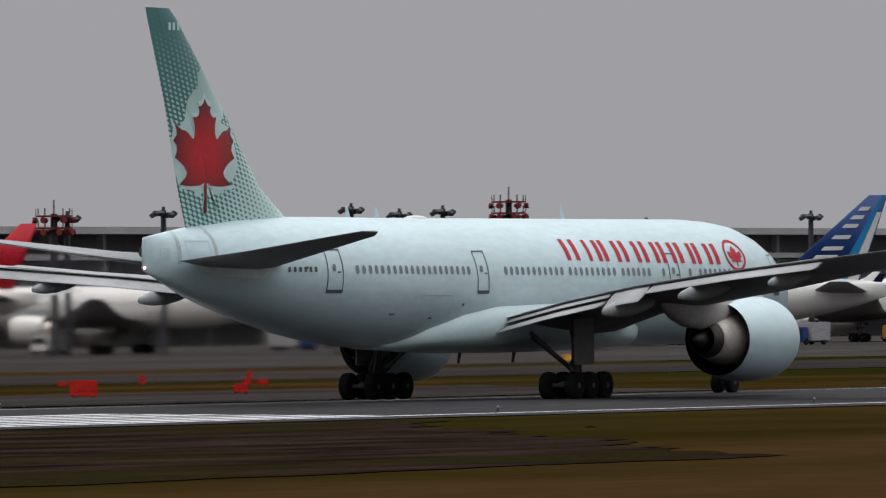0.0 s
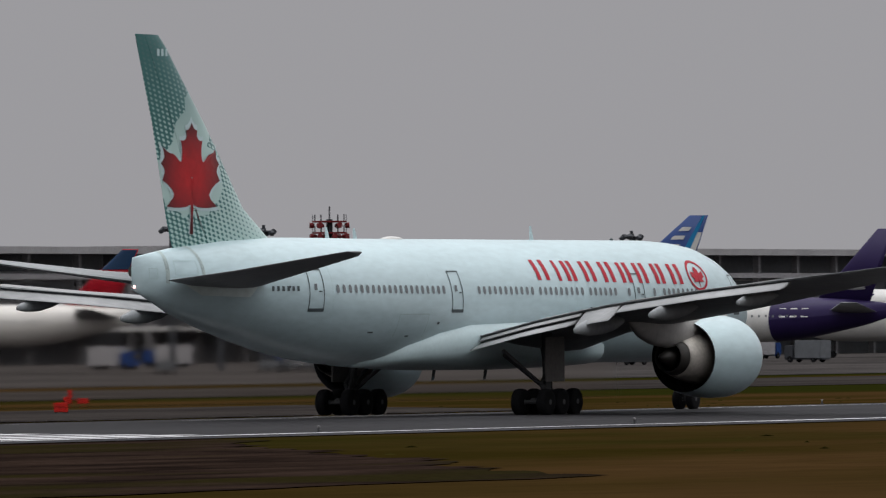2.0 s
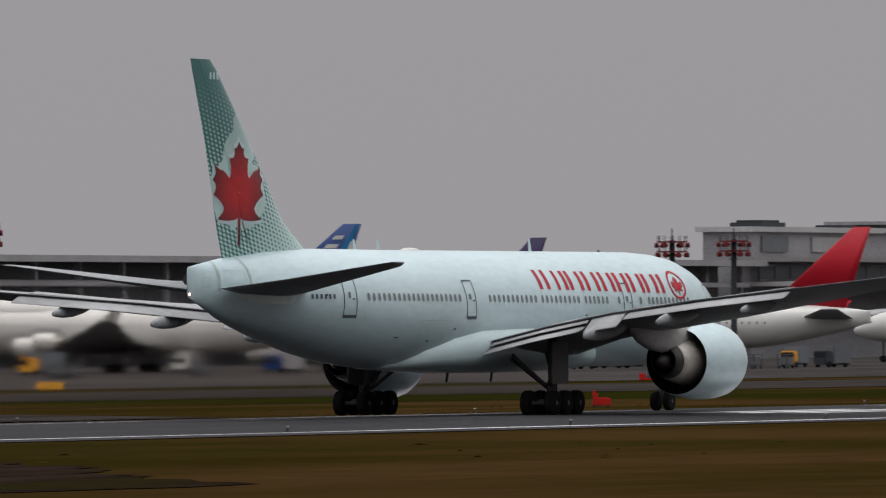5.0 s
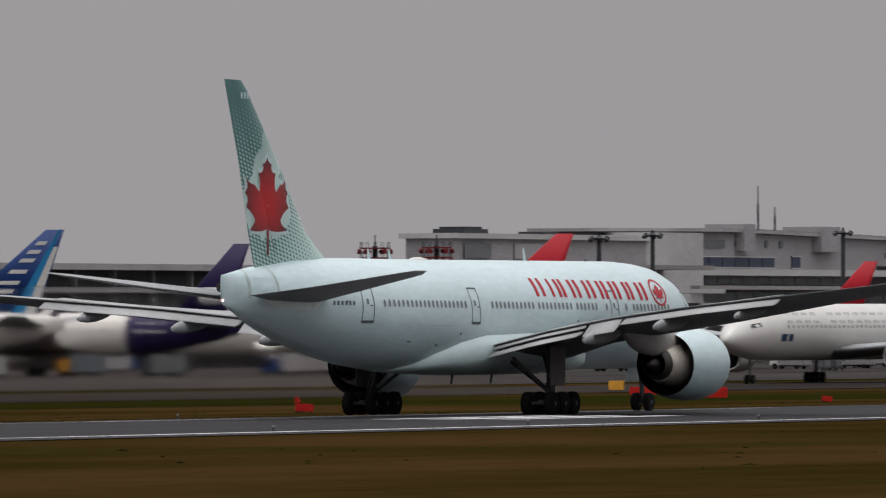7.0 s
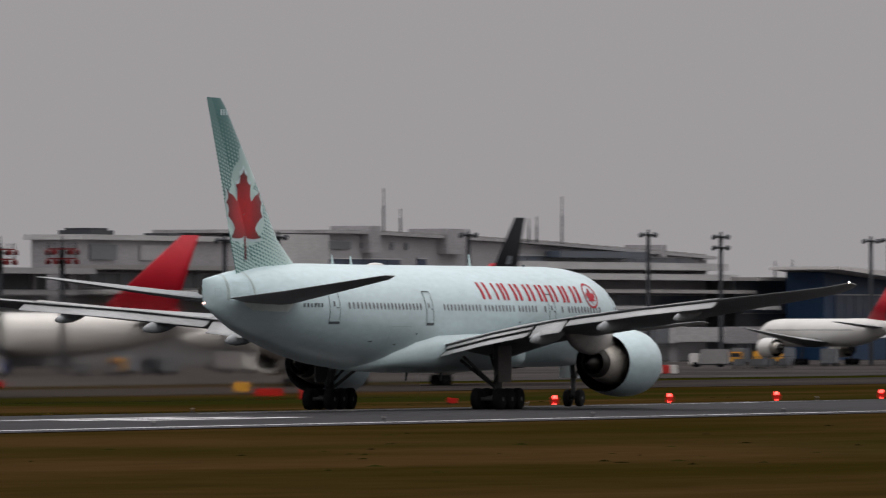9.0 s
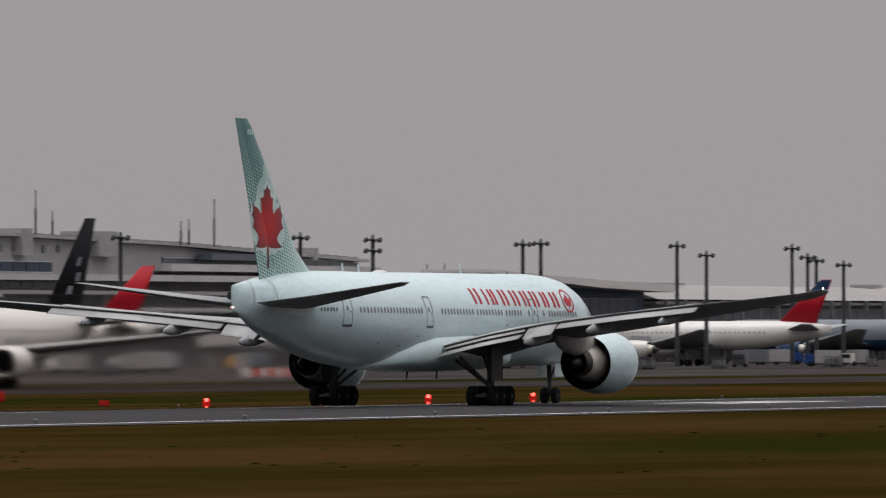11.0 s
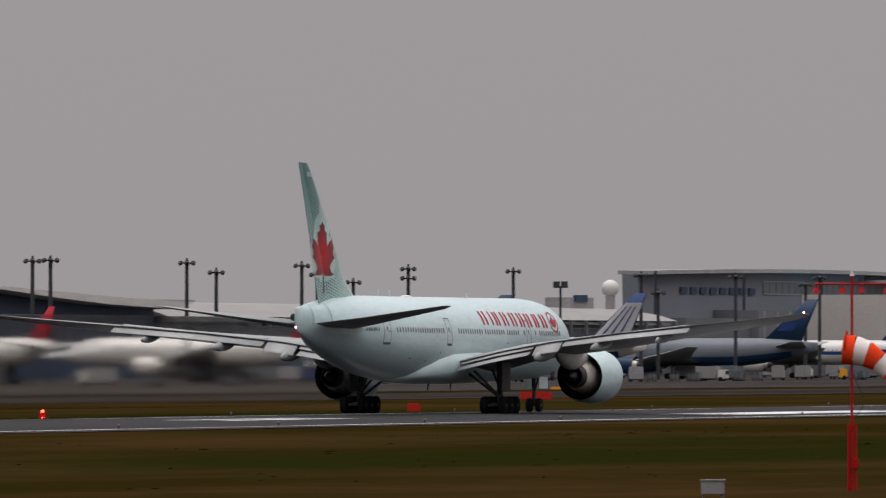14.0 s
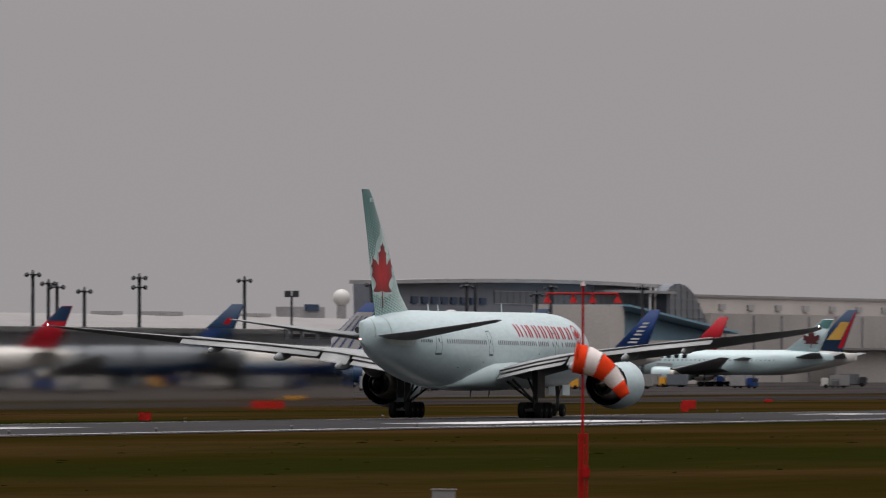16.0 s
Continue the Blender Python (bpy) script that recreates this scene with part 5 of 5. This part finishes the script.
PARKED = [  # x of the tail, label, length, span, fin height, radius, body, belly, fin, engine, count, extras
    (1032, "white airliner with red fin parked nose-in at the pier", 55, 48, 15.2, 2.6, WHITE, WHITE, TAIL_RED, WHITE, 2, {}),
    (1096, "white airliner with navy and red fin at the pier", 54, 48, 14.6, 2.5, WHITE, WHITE, TAIL_RED, WHITE, 2, {"decor": deco_navy_red}),
    (1246, "white four-engine freighter with blue fin and light blue stripe", 68, 64, 19.4, 3.25, WHITE, WHITE, BLUE, WHITE, 4, {"decor": deco_blue_cargo, "hump": True, "winglet": WHITE}),
    (1302, "white three-engine freighter with purple tail and rear fuselage", 60, 51, 17.9, 3.0, WHITE, WHITE, PURPLE, WHITE, 2, {"decor": deco_purple, "tail_engine": True, "winglet": PURPLE}),
    (1410, "white four-engine freighter with red fin and red winglets", 68, 64, 20.0, 3.25, WHITE, WHITE, TAIL_RED, BARE, 4, {"hump": True, "winglet": TAIL_RED}),
    (1526, "white airliner with bright red fin", 54, 48, 16.5, 2.6, WHITE, WHITE, TAIL_RED, WHITE, 2, {}),
    (1701, "white airliner with plain red fin turned aslant beside the terminal", 46, 44, 13.4, 2.4, WHITE, WHITE, TAIL_RED, WHITE, 2, {"turn": 50}),
    (1853, "white airliner with dark blue and red fin", 54, 48, 15.8, 2.6, WHITE, WHITE, TAIL_RED, WHITE, 2, {"decor": deco_navy_red}),
    (1956, "grey airliner with dark blue belly and navy fin", 62, 60, 16.7, 3.0, PALE_GREY, NAVY, NAVY, NAVY, 2, {"decor": deco_grey_blue}),
    (2044, "white over blue airliner with blue striped fin", 62, 60, 17.5, 3.0, WHITE, BLUE, BLUE, BLUE, 2, {"decor": deco_white_blue}),
    (2168, "grey airliner with navy belly and navy fin with red mark", 62, 60, 16.9, 3.0, PALE_GREY, NAVY, NAVY, NAVY, 2, {"decor": deco_grey_blue}),
    (2256, "white airliner with blue cheat line and blue fin", 58, 50, 17.2, 2.7, WHITE, WHITE, BLUE, WHITE, 2, {"decor": deco_blue_white}),
    (2407, "pale mint airliner with red leaf on its fin", 60, 60, 15.8, 2.9, MINT, MINT, MINT, MINT, 2, {"decor": deco_mint}),
    (2429, "white airliner with navy fin and golden emblem", 62, 60, 18.0, 3.0, WHITE, WHITE, NAVY, WHITE, 2, {"decor": deco_gold}),
]
for x, label, ln, sp, ft, rad, body, belly, tl, eng, cnt, extra in PARKED:
    airliner("airliner", (x, 625, BASE + 0.04), extra.pop("turn", 90), label, ln, sp, ft, rad, body, belly, tl, eng, cnt, group="parked airliners", **extra)
far_red = airliner("airliner", (2450, 662, BASE + 0.04), 90, "white airliner with plain red fin parked behind others", 54, 48, 16.4, 2.6, WHITE, WHITE, TAIL_RED, WHITE, 2, group="parked airliners")
taxiing = airliner("airliner", (1217, 452, -1.25), 180, "long white airliner with charcoal fin taxiing beside the apron", 73.5, 62, 18.6, 3.1, WHITE, WHITE, CHARCOAL, WHITE, 2, decor=deco_star)


# ---------------------------------------------------------------- apron vehicles and clutter
def truck(name, label, paint, cargo, at, turn, group="apron vehicles"):
    ob = thing(name, at, label, "vehicle", group, turn)
    part("cab", bevel_box((2.4, 0, 1.35), (1.7, 2.1, 1.9), 0.18), paint, ob)
    part("cargo_box", bevel_box((-0.9, 0, 1.75), (4.4, 2.3, 2.4), 0.06), cargo, ob)
    part("windscreen", box(bmesh.new(), (3.27, 0, 1.75), (0.06, 1.8, 0.7)), GLASS_DARK, ob)
    part("chassis", box(bmesh.new(), (0, 0, 0.5), (6.4, 1.6, 0.25)), MAST, ob)
    for x in (2.2, -1.8):
        for y in (-0.95, 0.95):
            wheel(ob, x, y, 0.45, 0.3)
    return ob


def cart(at, turn):
    ob = thing("baggage_cart", at, "grey baggage cart with a curtained frame", "vehicle", "baggage carts", turn)
    part("deck", box(bmesh.new(), (0, 0, 0.5), (2.6, 1.5, 0.12)), GEAR, ob)
    part("roof", box(bmesh.new(), (0, 0, 1.9), (2.6, 1.5, 0.08)), GEAR, ob)
    for x in (-1.25, 1.25):
        for y in (-0.7, 0.7):
            part("post", box(bmesh.new(), (x, y, 1.2), (0.08, 0.08, 1.35)), GEAR, ob)
    part("load", bevel_box((0, 0, 1.1), (2.2, 1.2, 1.0), 0.1), FACADE_D, ob)
    for x in (-0.9, 0.9):
        for y in (-0.65, 0.65):
            wheel(ob, x, y, 0.2, 0.15)
    return ob


def barrier(at, m):
    ob = bevel_box((0, 0, 0.6), (2.6, 0.6, 1.2), 0.1)
    t = solid("blast_barrier", ob, m, "red or white plastic apron barrier", "barrier", "", "apron barriers")
    t.matrix_world = pose(*at)


def jet_bridge(x, y, turn):
    """A passenger bridge: round head at the pier, two telescoping tunnels, wheeled column and cab."""
    ob = thing("jet_bridge", (x, y, BASE + 0.04), "grey telescoping passenger boarding bridge on a wheeled column", "boarding bridge", "boarding bridges", turn)
    head = part("rotunda", tube(bmesh.new(), (0, 0, 3.6), (0, 0, 7.0), 2.2, n=20), CONCRETE_L, ob)
    part("rotunda_column", tube(bmesh.new(), (0, 0, 0), (0, 0, 3.6), 0.9, n=14), CONCRETE, head)
    part("tunnel", bevel_box((-8, 0, 5.2), (13, 2.6, 2.8), 0.08), CONCRETE_L, ob)
    part("tunnel", bevel_box((-18, 0, 5.1), (10, 3.1, 3.2), 0.08), CONCRETE, ob)
    part("cab", bevel_box((-24, 0, 5.1), (3.4, 4.2, 3.4), 0.3), FACADE_D, ob, "dark cab with folded canopy")
    leg = boxes(((-19, -1.4, 1.9), (0.5, 0.4, 3.4)), ((-19, 1.4, 1.9), (0.5, 0.4, 3.4)), ((-19, 0, 0.8), (0.8, 3.4, 0.4)))
    part("lift_column", leg, MAST, ob)
    for o in (-1.2, 1.2):
        wheel(ob, -19, o, 0.5, 0.4)


jet_bridge(1822, 735, 70)
jet_bridge(1888, 738, 75)
jet_bridge(2160, 735, 72)

kinds = [truck("service_truck", "white apron service truck with box body", WHITE, BOX_GREY, (1500, 600, BASE + 0.04), 20),
         truck("service_truck", "yellow apron service truck with grey box", YELLOW, PALE_GREY, (1420, 606, BASE + 0.04), 200),
         truck("service_truck", "blue catering truck with grey box", BLUE, CONCRETE, (1290, 602, BASE + 0.04), 0),
         truck("service_truck", "dark apron tug truck with dark body", MAST, FACADE_D, (1350, 604, BASE + 0.04), 170)]
rng = random.Random(4)
for x in range(1040, 2520, 23):
    k = rng.choice(kinds)
    copy_thing(k, pose(x + rng.uniform(-6, 6), rng.uniform(612, 690), BASE + 0.04, 0, 0, rng.choice((0, 90, 180, 270)) + rng.uniform(-15, 15)))
for x in range(1960, 2480, 58):
    k = kinds[rng.choice((0, 0, 0, 1, 2, 3))]
    copy_thing(k, pose(x + rng.uniform(-6, 6), rng.uniform(596, 612), BASE + 0.04, 0, 0, rng.choice((90, 100, 260, 20)) + rng.uniform(-15, 15)))
first_cart = cart((1315, 600, BASE + 0.04), 0)
for i in range(24):
    x = rng.uniform(1050, 2550)
    for j in range(rng.choice((1, 2, 3))):
        copy_thing(first_cart, pose(x + 3.4 * j, rng.uniform(594, 597), BASE + 0.04, 0, 0, rng.uniform(-6, 6)))
for i in range(11):
    barrier((1352 + 2.9 * i, 540, ground_z(540) + 0.04), ORANGE if i % 2 else WHITE)


# ---------------------------------------------------------------- runway signs, lamps and markers
def marker(x, y, w, h, m, label, name="guidance_box"):
    """A box sign on two short legs, its face turned to the camera."""
    z = ground_z(y)
    ob = thing(name, (x, y, z), label, "sign", "airfield marker boxes", math.degrees(math.atan2(y, x)) - 90)
    part("panel", bevel_box((0, 0, 0.12 + h / 2), (w, 0.35, h), 0.04), m, ob)
    for s in (-1, 1):
        part("leg", box(bmesh.new(), (s * w * 0.35, 0, 0.08), (0.07, 0.07, 0.16)), MAST, ob)


for x, y, w, h in ((558.2, 334.7, 1.7, 1.0), (637.4, 383.9, 0.6, 0.4), (647.8, 383.6, 0.4, 0.7), (580.2, 336.4, 0.9, 0.6), (581.5, 336.8, 0.3, 0.95), (646.7, 373.2, 0.8, 0.4), (645.8, 373.7, 0.3, 1.0),
                   (1020.8, 476.9, 3.9, 0.7), (649.8, 307.5, 0.8, 0.5), (649.2, 307.9, 0.25, 0.85), (820.2, 351.8, 4.5, 0.9), (658.5, 311.8, 0.8, 0.5), (657.6, 312.0, 0.2, 1.0), (735.7, 305.2, 0.6, 0.4),
                   (746.5, 310.0, 0.4, 0.4), (865.2, 376.6, 2.5, 0.7), (1187.7, 376.5, 3.7, 0.9), (870.7, 287.0, 1.1, 0.7), (1184.1, 324.5, 1.6, 1.0), (1425.5, 379.3, 1.2, 0.4), (1066.4, 292.7, 0.8, 0.9)):
    marker(x, y, w, h, ORANGE, "red orange airfield marker box on grass")
for x, y, w, h in ((890.7, 479.6, 2.5, 0.7), (940.0, 412.0, 1.5, 0.9), (1522.6, 478.6, 3.4, 0.4)):
    marker(x, y, w, h, YELLOW, "yellow airfield marker box on grass")


def red_lamp(x, y):
    z = ground_z(y)
    ob = thing("warning_lamp", (x, y, z), "lit red runway warning lamp on a box", "lamp", "red runway warning lamps", math.degrees(math.atan2(y, x)) - 90)
    part("housing", bevel_box((0, 0, 0.35), (0.55, 0.4, 0.5), 0.05), ORANGE, ob)
    part("leg", box(bmesh.new(), (0, 0, 0.06), (0.1, 0.1, 0.12)), MAST, ob)
    for zz, r in ((0.62, 0.13), (0.12, 0.06)):
        bm = bmesh.new()
        bmesh.ops.create_uvsphere(bm, u_segments=10, v_segments=6, radius=r, matrix=Matrix.Translation((0, -0.24, zz)))
        part("lens", bm, LAMP_RED, ob, "glowing red lens")


for x in (706.8, 729.3, 751.4, 774.2):
    red_lamp(x, 285.4)


def edge_light(x, y):
    ob = thing("runway_light", (x, y, ground_z(y) + 0.03), "small pale runway edge light on the shoulder", "lamp", "runway edge lights")
    bm = tube(bmesh.new(), (0, 0, 0), (0, 0, 0.2), 0.06, n=8)
    tube(bm, (0, 0, 0), (0, 0, 0.03), 0.16, n=10)
    part("stem", bm, GEAR, ob)
    bm = bmesh.new()
    bmesh.ops.create_uvsphere(bm, u_segments=10, v_segments=6, radius=0.06, matrix=Matrix.Translation((0, 0, 0.24)))
    part("lens", bm, BOX_GREY, ob, "pale glass lens", True)
    return ob


lamp0 = edge_light(394.5, 216.2)
for i in range(1, 30):
    copy_thing(lamp0, pose(394.5 + 29.3 * i, 216.2, 0.03))
for i in range(0, 12):
    copy_thing(lamp0, pose(410 + 58.6 * i, 286, ground_z(286) + 0.03))


# ---------------------------------------------------------------- windsock and cabinet close to the camera
WB = radians(15.895)
SIDE = Vector((math.sin(WB), -math.cos(WB), 0))


def windsock_mast():
    x, y = 365 * math.cos(WB), 365 * math.sin(WB)
    ob = thing("windsock_mast", (x, y, 0), "red windsock mast with crossbar of four shaded lamps", "mast", "", math.degrees(math.atan2(SIDE.y, SIDE.x)))
    part("pole", tube(bmesh.new(), (0, 0, 0), (0, 0, 7.35), 0.055, 0.045, 10), POLE_RED, ob)
    bm = bmesh.new()
    for o in (-0.1, 0.14):
        tube(bm, (o, 0, 0), (o, 0, 2.3), 0.045, n=8)
    for i in range(6):
        tube(bm, (-0.1, 0, 0.3 + 0.36 * i), (0.14, 0, 0.5 + 0.36 * i), 0.02, n=6)
    part("lower_frame", bm, POLE_RED, ob)
    part("junction_box", bevel_box((0.12, -0.08, 0.95), (0.26, 0.16, 0.34), 0.02), POLE_RED, ob)
    part("crossbar", tube(bmesh.new(), (-1.25, 0, 7.08), (1.2, 0, 7.08), 0.035, n=8), POLE_RED, ob)
    for o in (-1.22, -0.33, 0.33, 1.18):
        bm = tube(bmesh.new(), (o, 0, 6.76), (o, 0, 6.95), 0.15, 0.06, 14)
        tube(bm, (o, 0, 6.95), (o, 0, 7.08), 0.04, n=8)
        part("lamp_shade", bm, POLE_RED, ob, "red conical lamp shade")
    part("finial", tube(bmesh.new(), (0, 0, 7.35), (0, 0, 7.5), 0.09, 0.03, 10), mat("finial_pale", (0.5, 0.4, 0.38)), ob)
    bm = bmesh.new()
    pts = [Vector((0.05 + 0.42 * math.sin(math.pi * k / 8) * (k / 8 + 0.3), 0, 4.0 - 1.5 * k / 8)) for k in range(9)]
    for a, b in zip(pts, pts[1:]):
        tube(bm, a, b, 0.015, n=6)
    part("cable", bm, MAST, ob, "loose dark cable")
    return x, y


def windsock(x, y):
    """Striped sock in five rigid lengths, sagging as it tapers."""
    ob = thing("windsock", (x, y, 4.86), "orange and white striped windsock sagging in light wind", "windsock", "", math.degrees(math.atan2(SIDE.y, SIDE.x)))
    cs = [(-0.3, 0.0, 0.5), (0.1, -0.05, 0.5), (0.52, -0.19, 0.45), (0.92, -0.46, 0.36), (1.24, -0.83, 0.27), (1.5, -1.22, 0.18)]
    n = 20
    wob = random.Random(2)
    for i, m in enumerate((SOCK_ORANGE, SOCK_WHITE, SOCK_ORANGE, SOCK_WHITE, SOCK_ORANGE)):
        rings = []
        for k in range(5):
            u = i + k / 4
            a, b = cs[i], cs[i + 1]
            f = k / 4
            c = [p + (q - p) * f for p, q in zip(a, b)]
            d = Vector((b[0] - a[0], 0, b[1] - a[1])).normalized()
            if i:
                e = Vector((a[0] - cs[i - 1][0], 0, a[1] - cs[i - 1][1])).normalized()
                d = (e * (1 - f) * 0.5 + d * (0.5 + 0.5 * f)).normalized()
            up = Vector((-d.z, 0, d.x))
            rings.append([Vector((c[0], 0, c[1])) + c[2] * (1 + 0.03 * wob.uniform(-1, 1)) * (up * math.cos(2 * math.pi * j / n) + Vector((0, 0.9, 0)) * math.sin(2 * math.pi * j / n)) for j in range(n)])
        bm = loft(bmesh.new(), rings, i == 4)
        part("sock_section", bm, m, ob, "orange cloth section" if i % 2 == 0 else "white cloth section", True)
    hoop = bmesh.new()
    pts = [Vector((-0.2 + 0.12 * math.cos(2 * math.pi * j / n) * 0.3, 0.45 * math.sin(2 * math.pi * j / n), 0.12 + 0.5 * math.cos(2 * math.pi * j / n))) for j in range(n)]
    for a, b in zip(pts, pts[1:] + pts[:1]):
        tube(hoop, a, b, 0.025, n=6)
    part("hoop", hoop, POLE_RED, ob, "red metal hoop")
    return ob


sock = windsock(*windsock_mast())


def cabinet():
    b = radians(16.64)
    ob = thing("equipment_cabinet", (335 * math.cos(b), 335 * math.sin(b), 0), "small grey equipment cabinet on posts in the grass", "cabinet", "", 16.64 - 90)
    part("body", bevel_box((0, 0, 0.5), (0.74, 0.45, 0.42), 0.02), BOX_GREY, ob)
    part("lid", bevel_box((0, 0, 0.735), (0.82, 0.52, 0.05), 0.015), BOX_GREY, ob, "pale lid")
    for o in (-0.3, 0.3):
        part("post", tube(bmesh.new(), (o, 0, 0), (o, 0, 0.32), 0.04, n=8), BOX_GREY, ob)


cabinet()


def tussocks():
    """Low grass tufts that break the edges of the grass."""
    r = random.Random(9)
    bm = bmesh.new()
    for i in range(500):
        x = r.uniform(330, 900)
        y = r.choice((r.uniform(118, 150), r.uniform(150, 192), r.uniform(292, 330)))
        w, hgt, z, a = r.uniform(0.1, 0.5), r.uniform(0.03, 0.08), ground_z(y), r.uniform(0, 3.14)
        c, d = math.cos(a) * w, math.sin(a) * w
        for s in (-1, 1):
            v = [bm.verts.new(p) for p in ((x - c, y - d * s, z - 0.01), (x + c, y + d * s, z - 0.01), (x + c * 0.2 + 0.05, y, z + hgt))]
            bm.faces.new(v)
    solid("grass_tufts", bm, two_tone("tuft_green", (0.014, 0.016, 0.003), (0.026, 0.02, 0.005), 0.95, 0.05, (1, 1, 1)), "scattered low grass tufts beside the runway", "grass", "stuff")


tussocks()

hero, hero_wheels, hero_rudder = rolling_airliner()


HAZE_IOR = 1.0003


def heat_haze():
    """Flat sheets stand in for exhaust heat blur: they only bend crossing light."""
    m = bpy.data.materials.new("hot_air_blur")
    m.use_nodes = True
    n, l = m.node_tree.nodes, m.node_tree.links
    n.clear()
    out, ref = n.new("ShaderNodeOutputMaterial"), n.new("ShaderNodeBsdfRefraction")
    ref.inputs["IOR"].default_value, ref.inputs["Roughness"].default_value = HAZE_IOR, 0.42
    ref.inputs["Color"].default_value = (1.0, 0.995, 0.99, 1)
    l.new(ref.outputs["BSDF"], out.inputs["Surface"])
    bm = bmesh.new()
    # blur sheets added past the far wing tip: first x, last x, side, top
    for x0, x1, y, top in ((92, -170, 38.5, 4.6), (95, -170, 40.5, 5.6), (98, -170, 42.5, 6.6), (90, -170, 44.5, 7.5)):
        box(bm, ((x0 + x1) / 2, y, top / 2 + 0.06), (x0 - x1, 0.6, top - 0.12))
    ob = tagged(new("exhaust_blur_sheets", mesh_of(bm, "exhaust_blur_sheets", m, False)), "clear sheets past the far wing that blur like hot exhaust air", "haze", "", "stuff")
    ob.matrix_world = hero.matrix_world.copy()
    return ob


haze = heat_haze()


ROLL = [(0.0, 449.33, 247.47, -0.048), (0.5, 452.82, 247.59, -0.239), (1.0, 456.55, 247.7, -0.306), (1.5, 460.97, 247.81, -0.284), (2.0, 465.76, 247.91, -0.203),
        (2.5, 471.17, 248.0, -0.089), (3.0, 477.18, 248.08, 0.038), (3.5, 483.55, 248.16, 0.162), (4.0, 490.75, 248.23, 0.27), (6.5, 534.69, 248.47, 0.395),
        (7.0, 545.24, 248.5, 0.336), (7.5, 556.24, 248.52, 0.258), (8.0, 567.75, 248.53, 0.167), (8.5, 579.91, 248.54, 0.071), (9.0, 592.8, 248.54, -0.024),
        (11.5, 667.34, 248.43, -0.255), (12.0, 684.16, 248.39, -0.225), (12.5, 701.56, 248.34, -0.169), (13.0, 719.35, 248.28, -0.09), (13.5, 737.76, 248.22, 0.001),
        (14.0, 756.63, 248.15, 0.095), (14.5, 775.9, 248.07, 0.176), (15.0, 795.13, 247.98, 0.223), (15.5, 815.42, 247.89, 0.213), (16.0, 836.82, 247.79, 0.116)]  # seconds, metres along and beside the runway, heading


def way_rolled(t):
    """Metres along the runway at t seconds, evenly between the rows."""
    for (ta, a, *_), (tb, b, *_) in zip(ROLL, ROLL[1:]):
        if t <= tb:
            return a + (b - a) * (t - ta) / (tb - ta)
    return ROLL[-1][1]


RUDDER = [(0, 2), (1, 2), (2, 1), (3, 2), (4, 1), (6.5, 3), (7.5, 6), (8.5, 10), (9, 9), (11.5, 6), (12.2, 3), (13, 3), (13.5, 8), (14, 10), (14.5, 13), (15, 11), (15.5, 4), (16, 3)]  # seconds, degrees to starboard


def motions():
    swing = (RUDDER_HEAD - RUDDER_FOOT).normalized()
    walk(hero_rudder, [(t, Matrix.Translation(RUDDER_FOOT) @ Matrix.Rotation(radians(a), 4, swing) @ Matrix.Translation(-RUDDER_FOOT)) for t, a in RUDDER])
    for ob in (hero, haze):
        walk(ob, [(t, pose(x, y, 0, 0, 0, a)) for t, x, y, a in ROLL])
    for ob, radius in hero_wheels:
        home, turn, rows = ob.location.copy(), 0.0, []
        for k in range(481):
            t = k / 30
            if k:
                turn += min(80.0, math.degrees((way_rolled(t) - way_rolled(t - 1 / 30)) / radius))
            rows.append((t, Matrix.Translation(home) @ Matrix.Rotation(radians(turn % 360), 4, "Y")))
        walk(ob, rows)
    walk(taxiing, [(t, pose(1134 - 11.9 * (t - 7), 452, ground_z(452) + 0.05, 0, 0, 180)) for t in range(0, 17, 4)])
    base = sock.matrix_world.copy()
    walk(sock, [(t, base @ pose(0, 0, 0, 0, 2.5 * math.sin(1.3 * t), 5 * math.sin(0.8 * t))) for t in range(17)])


motions()
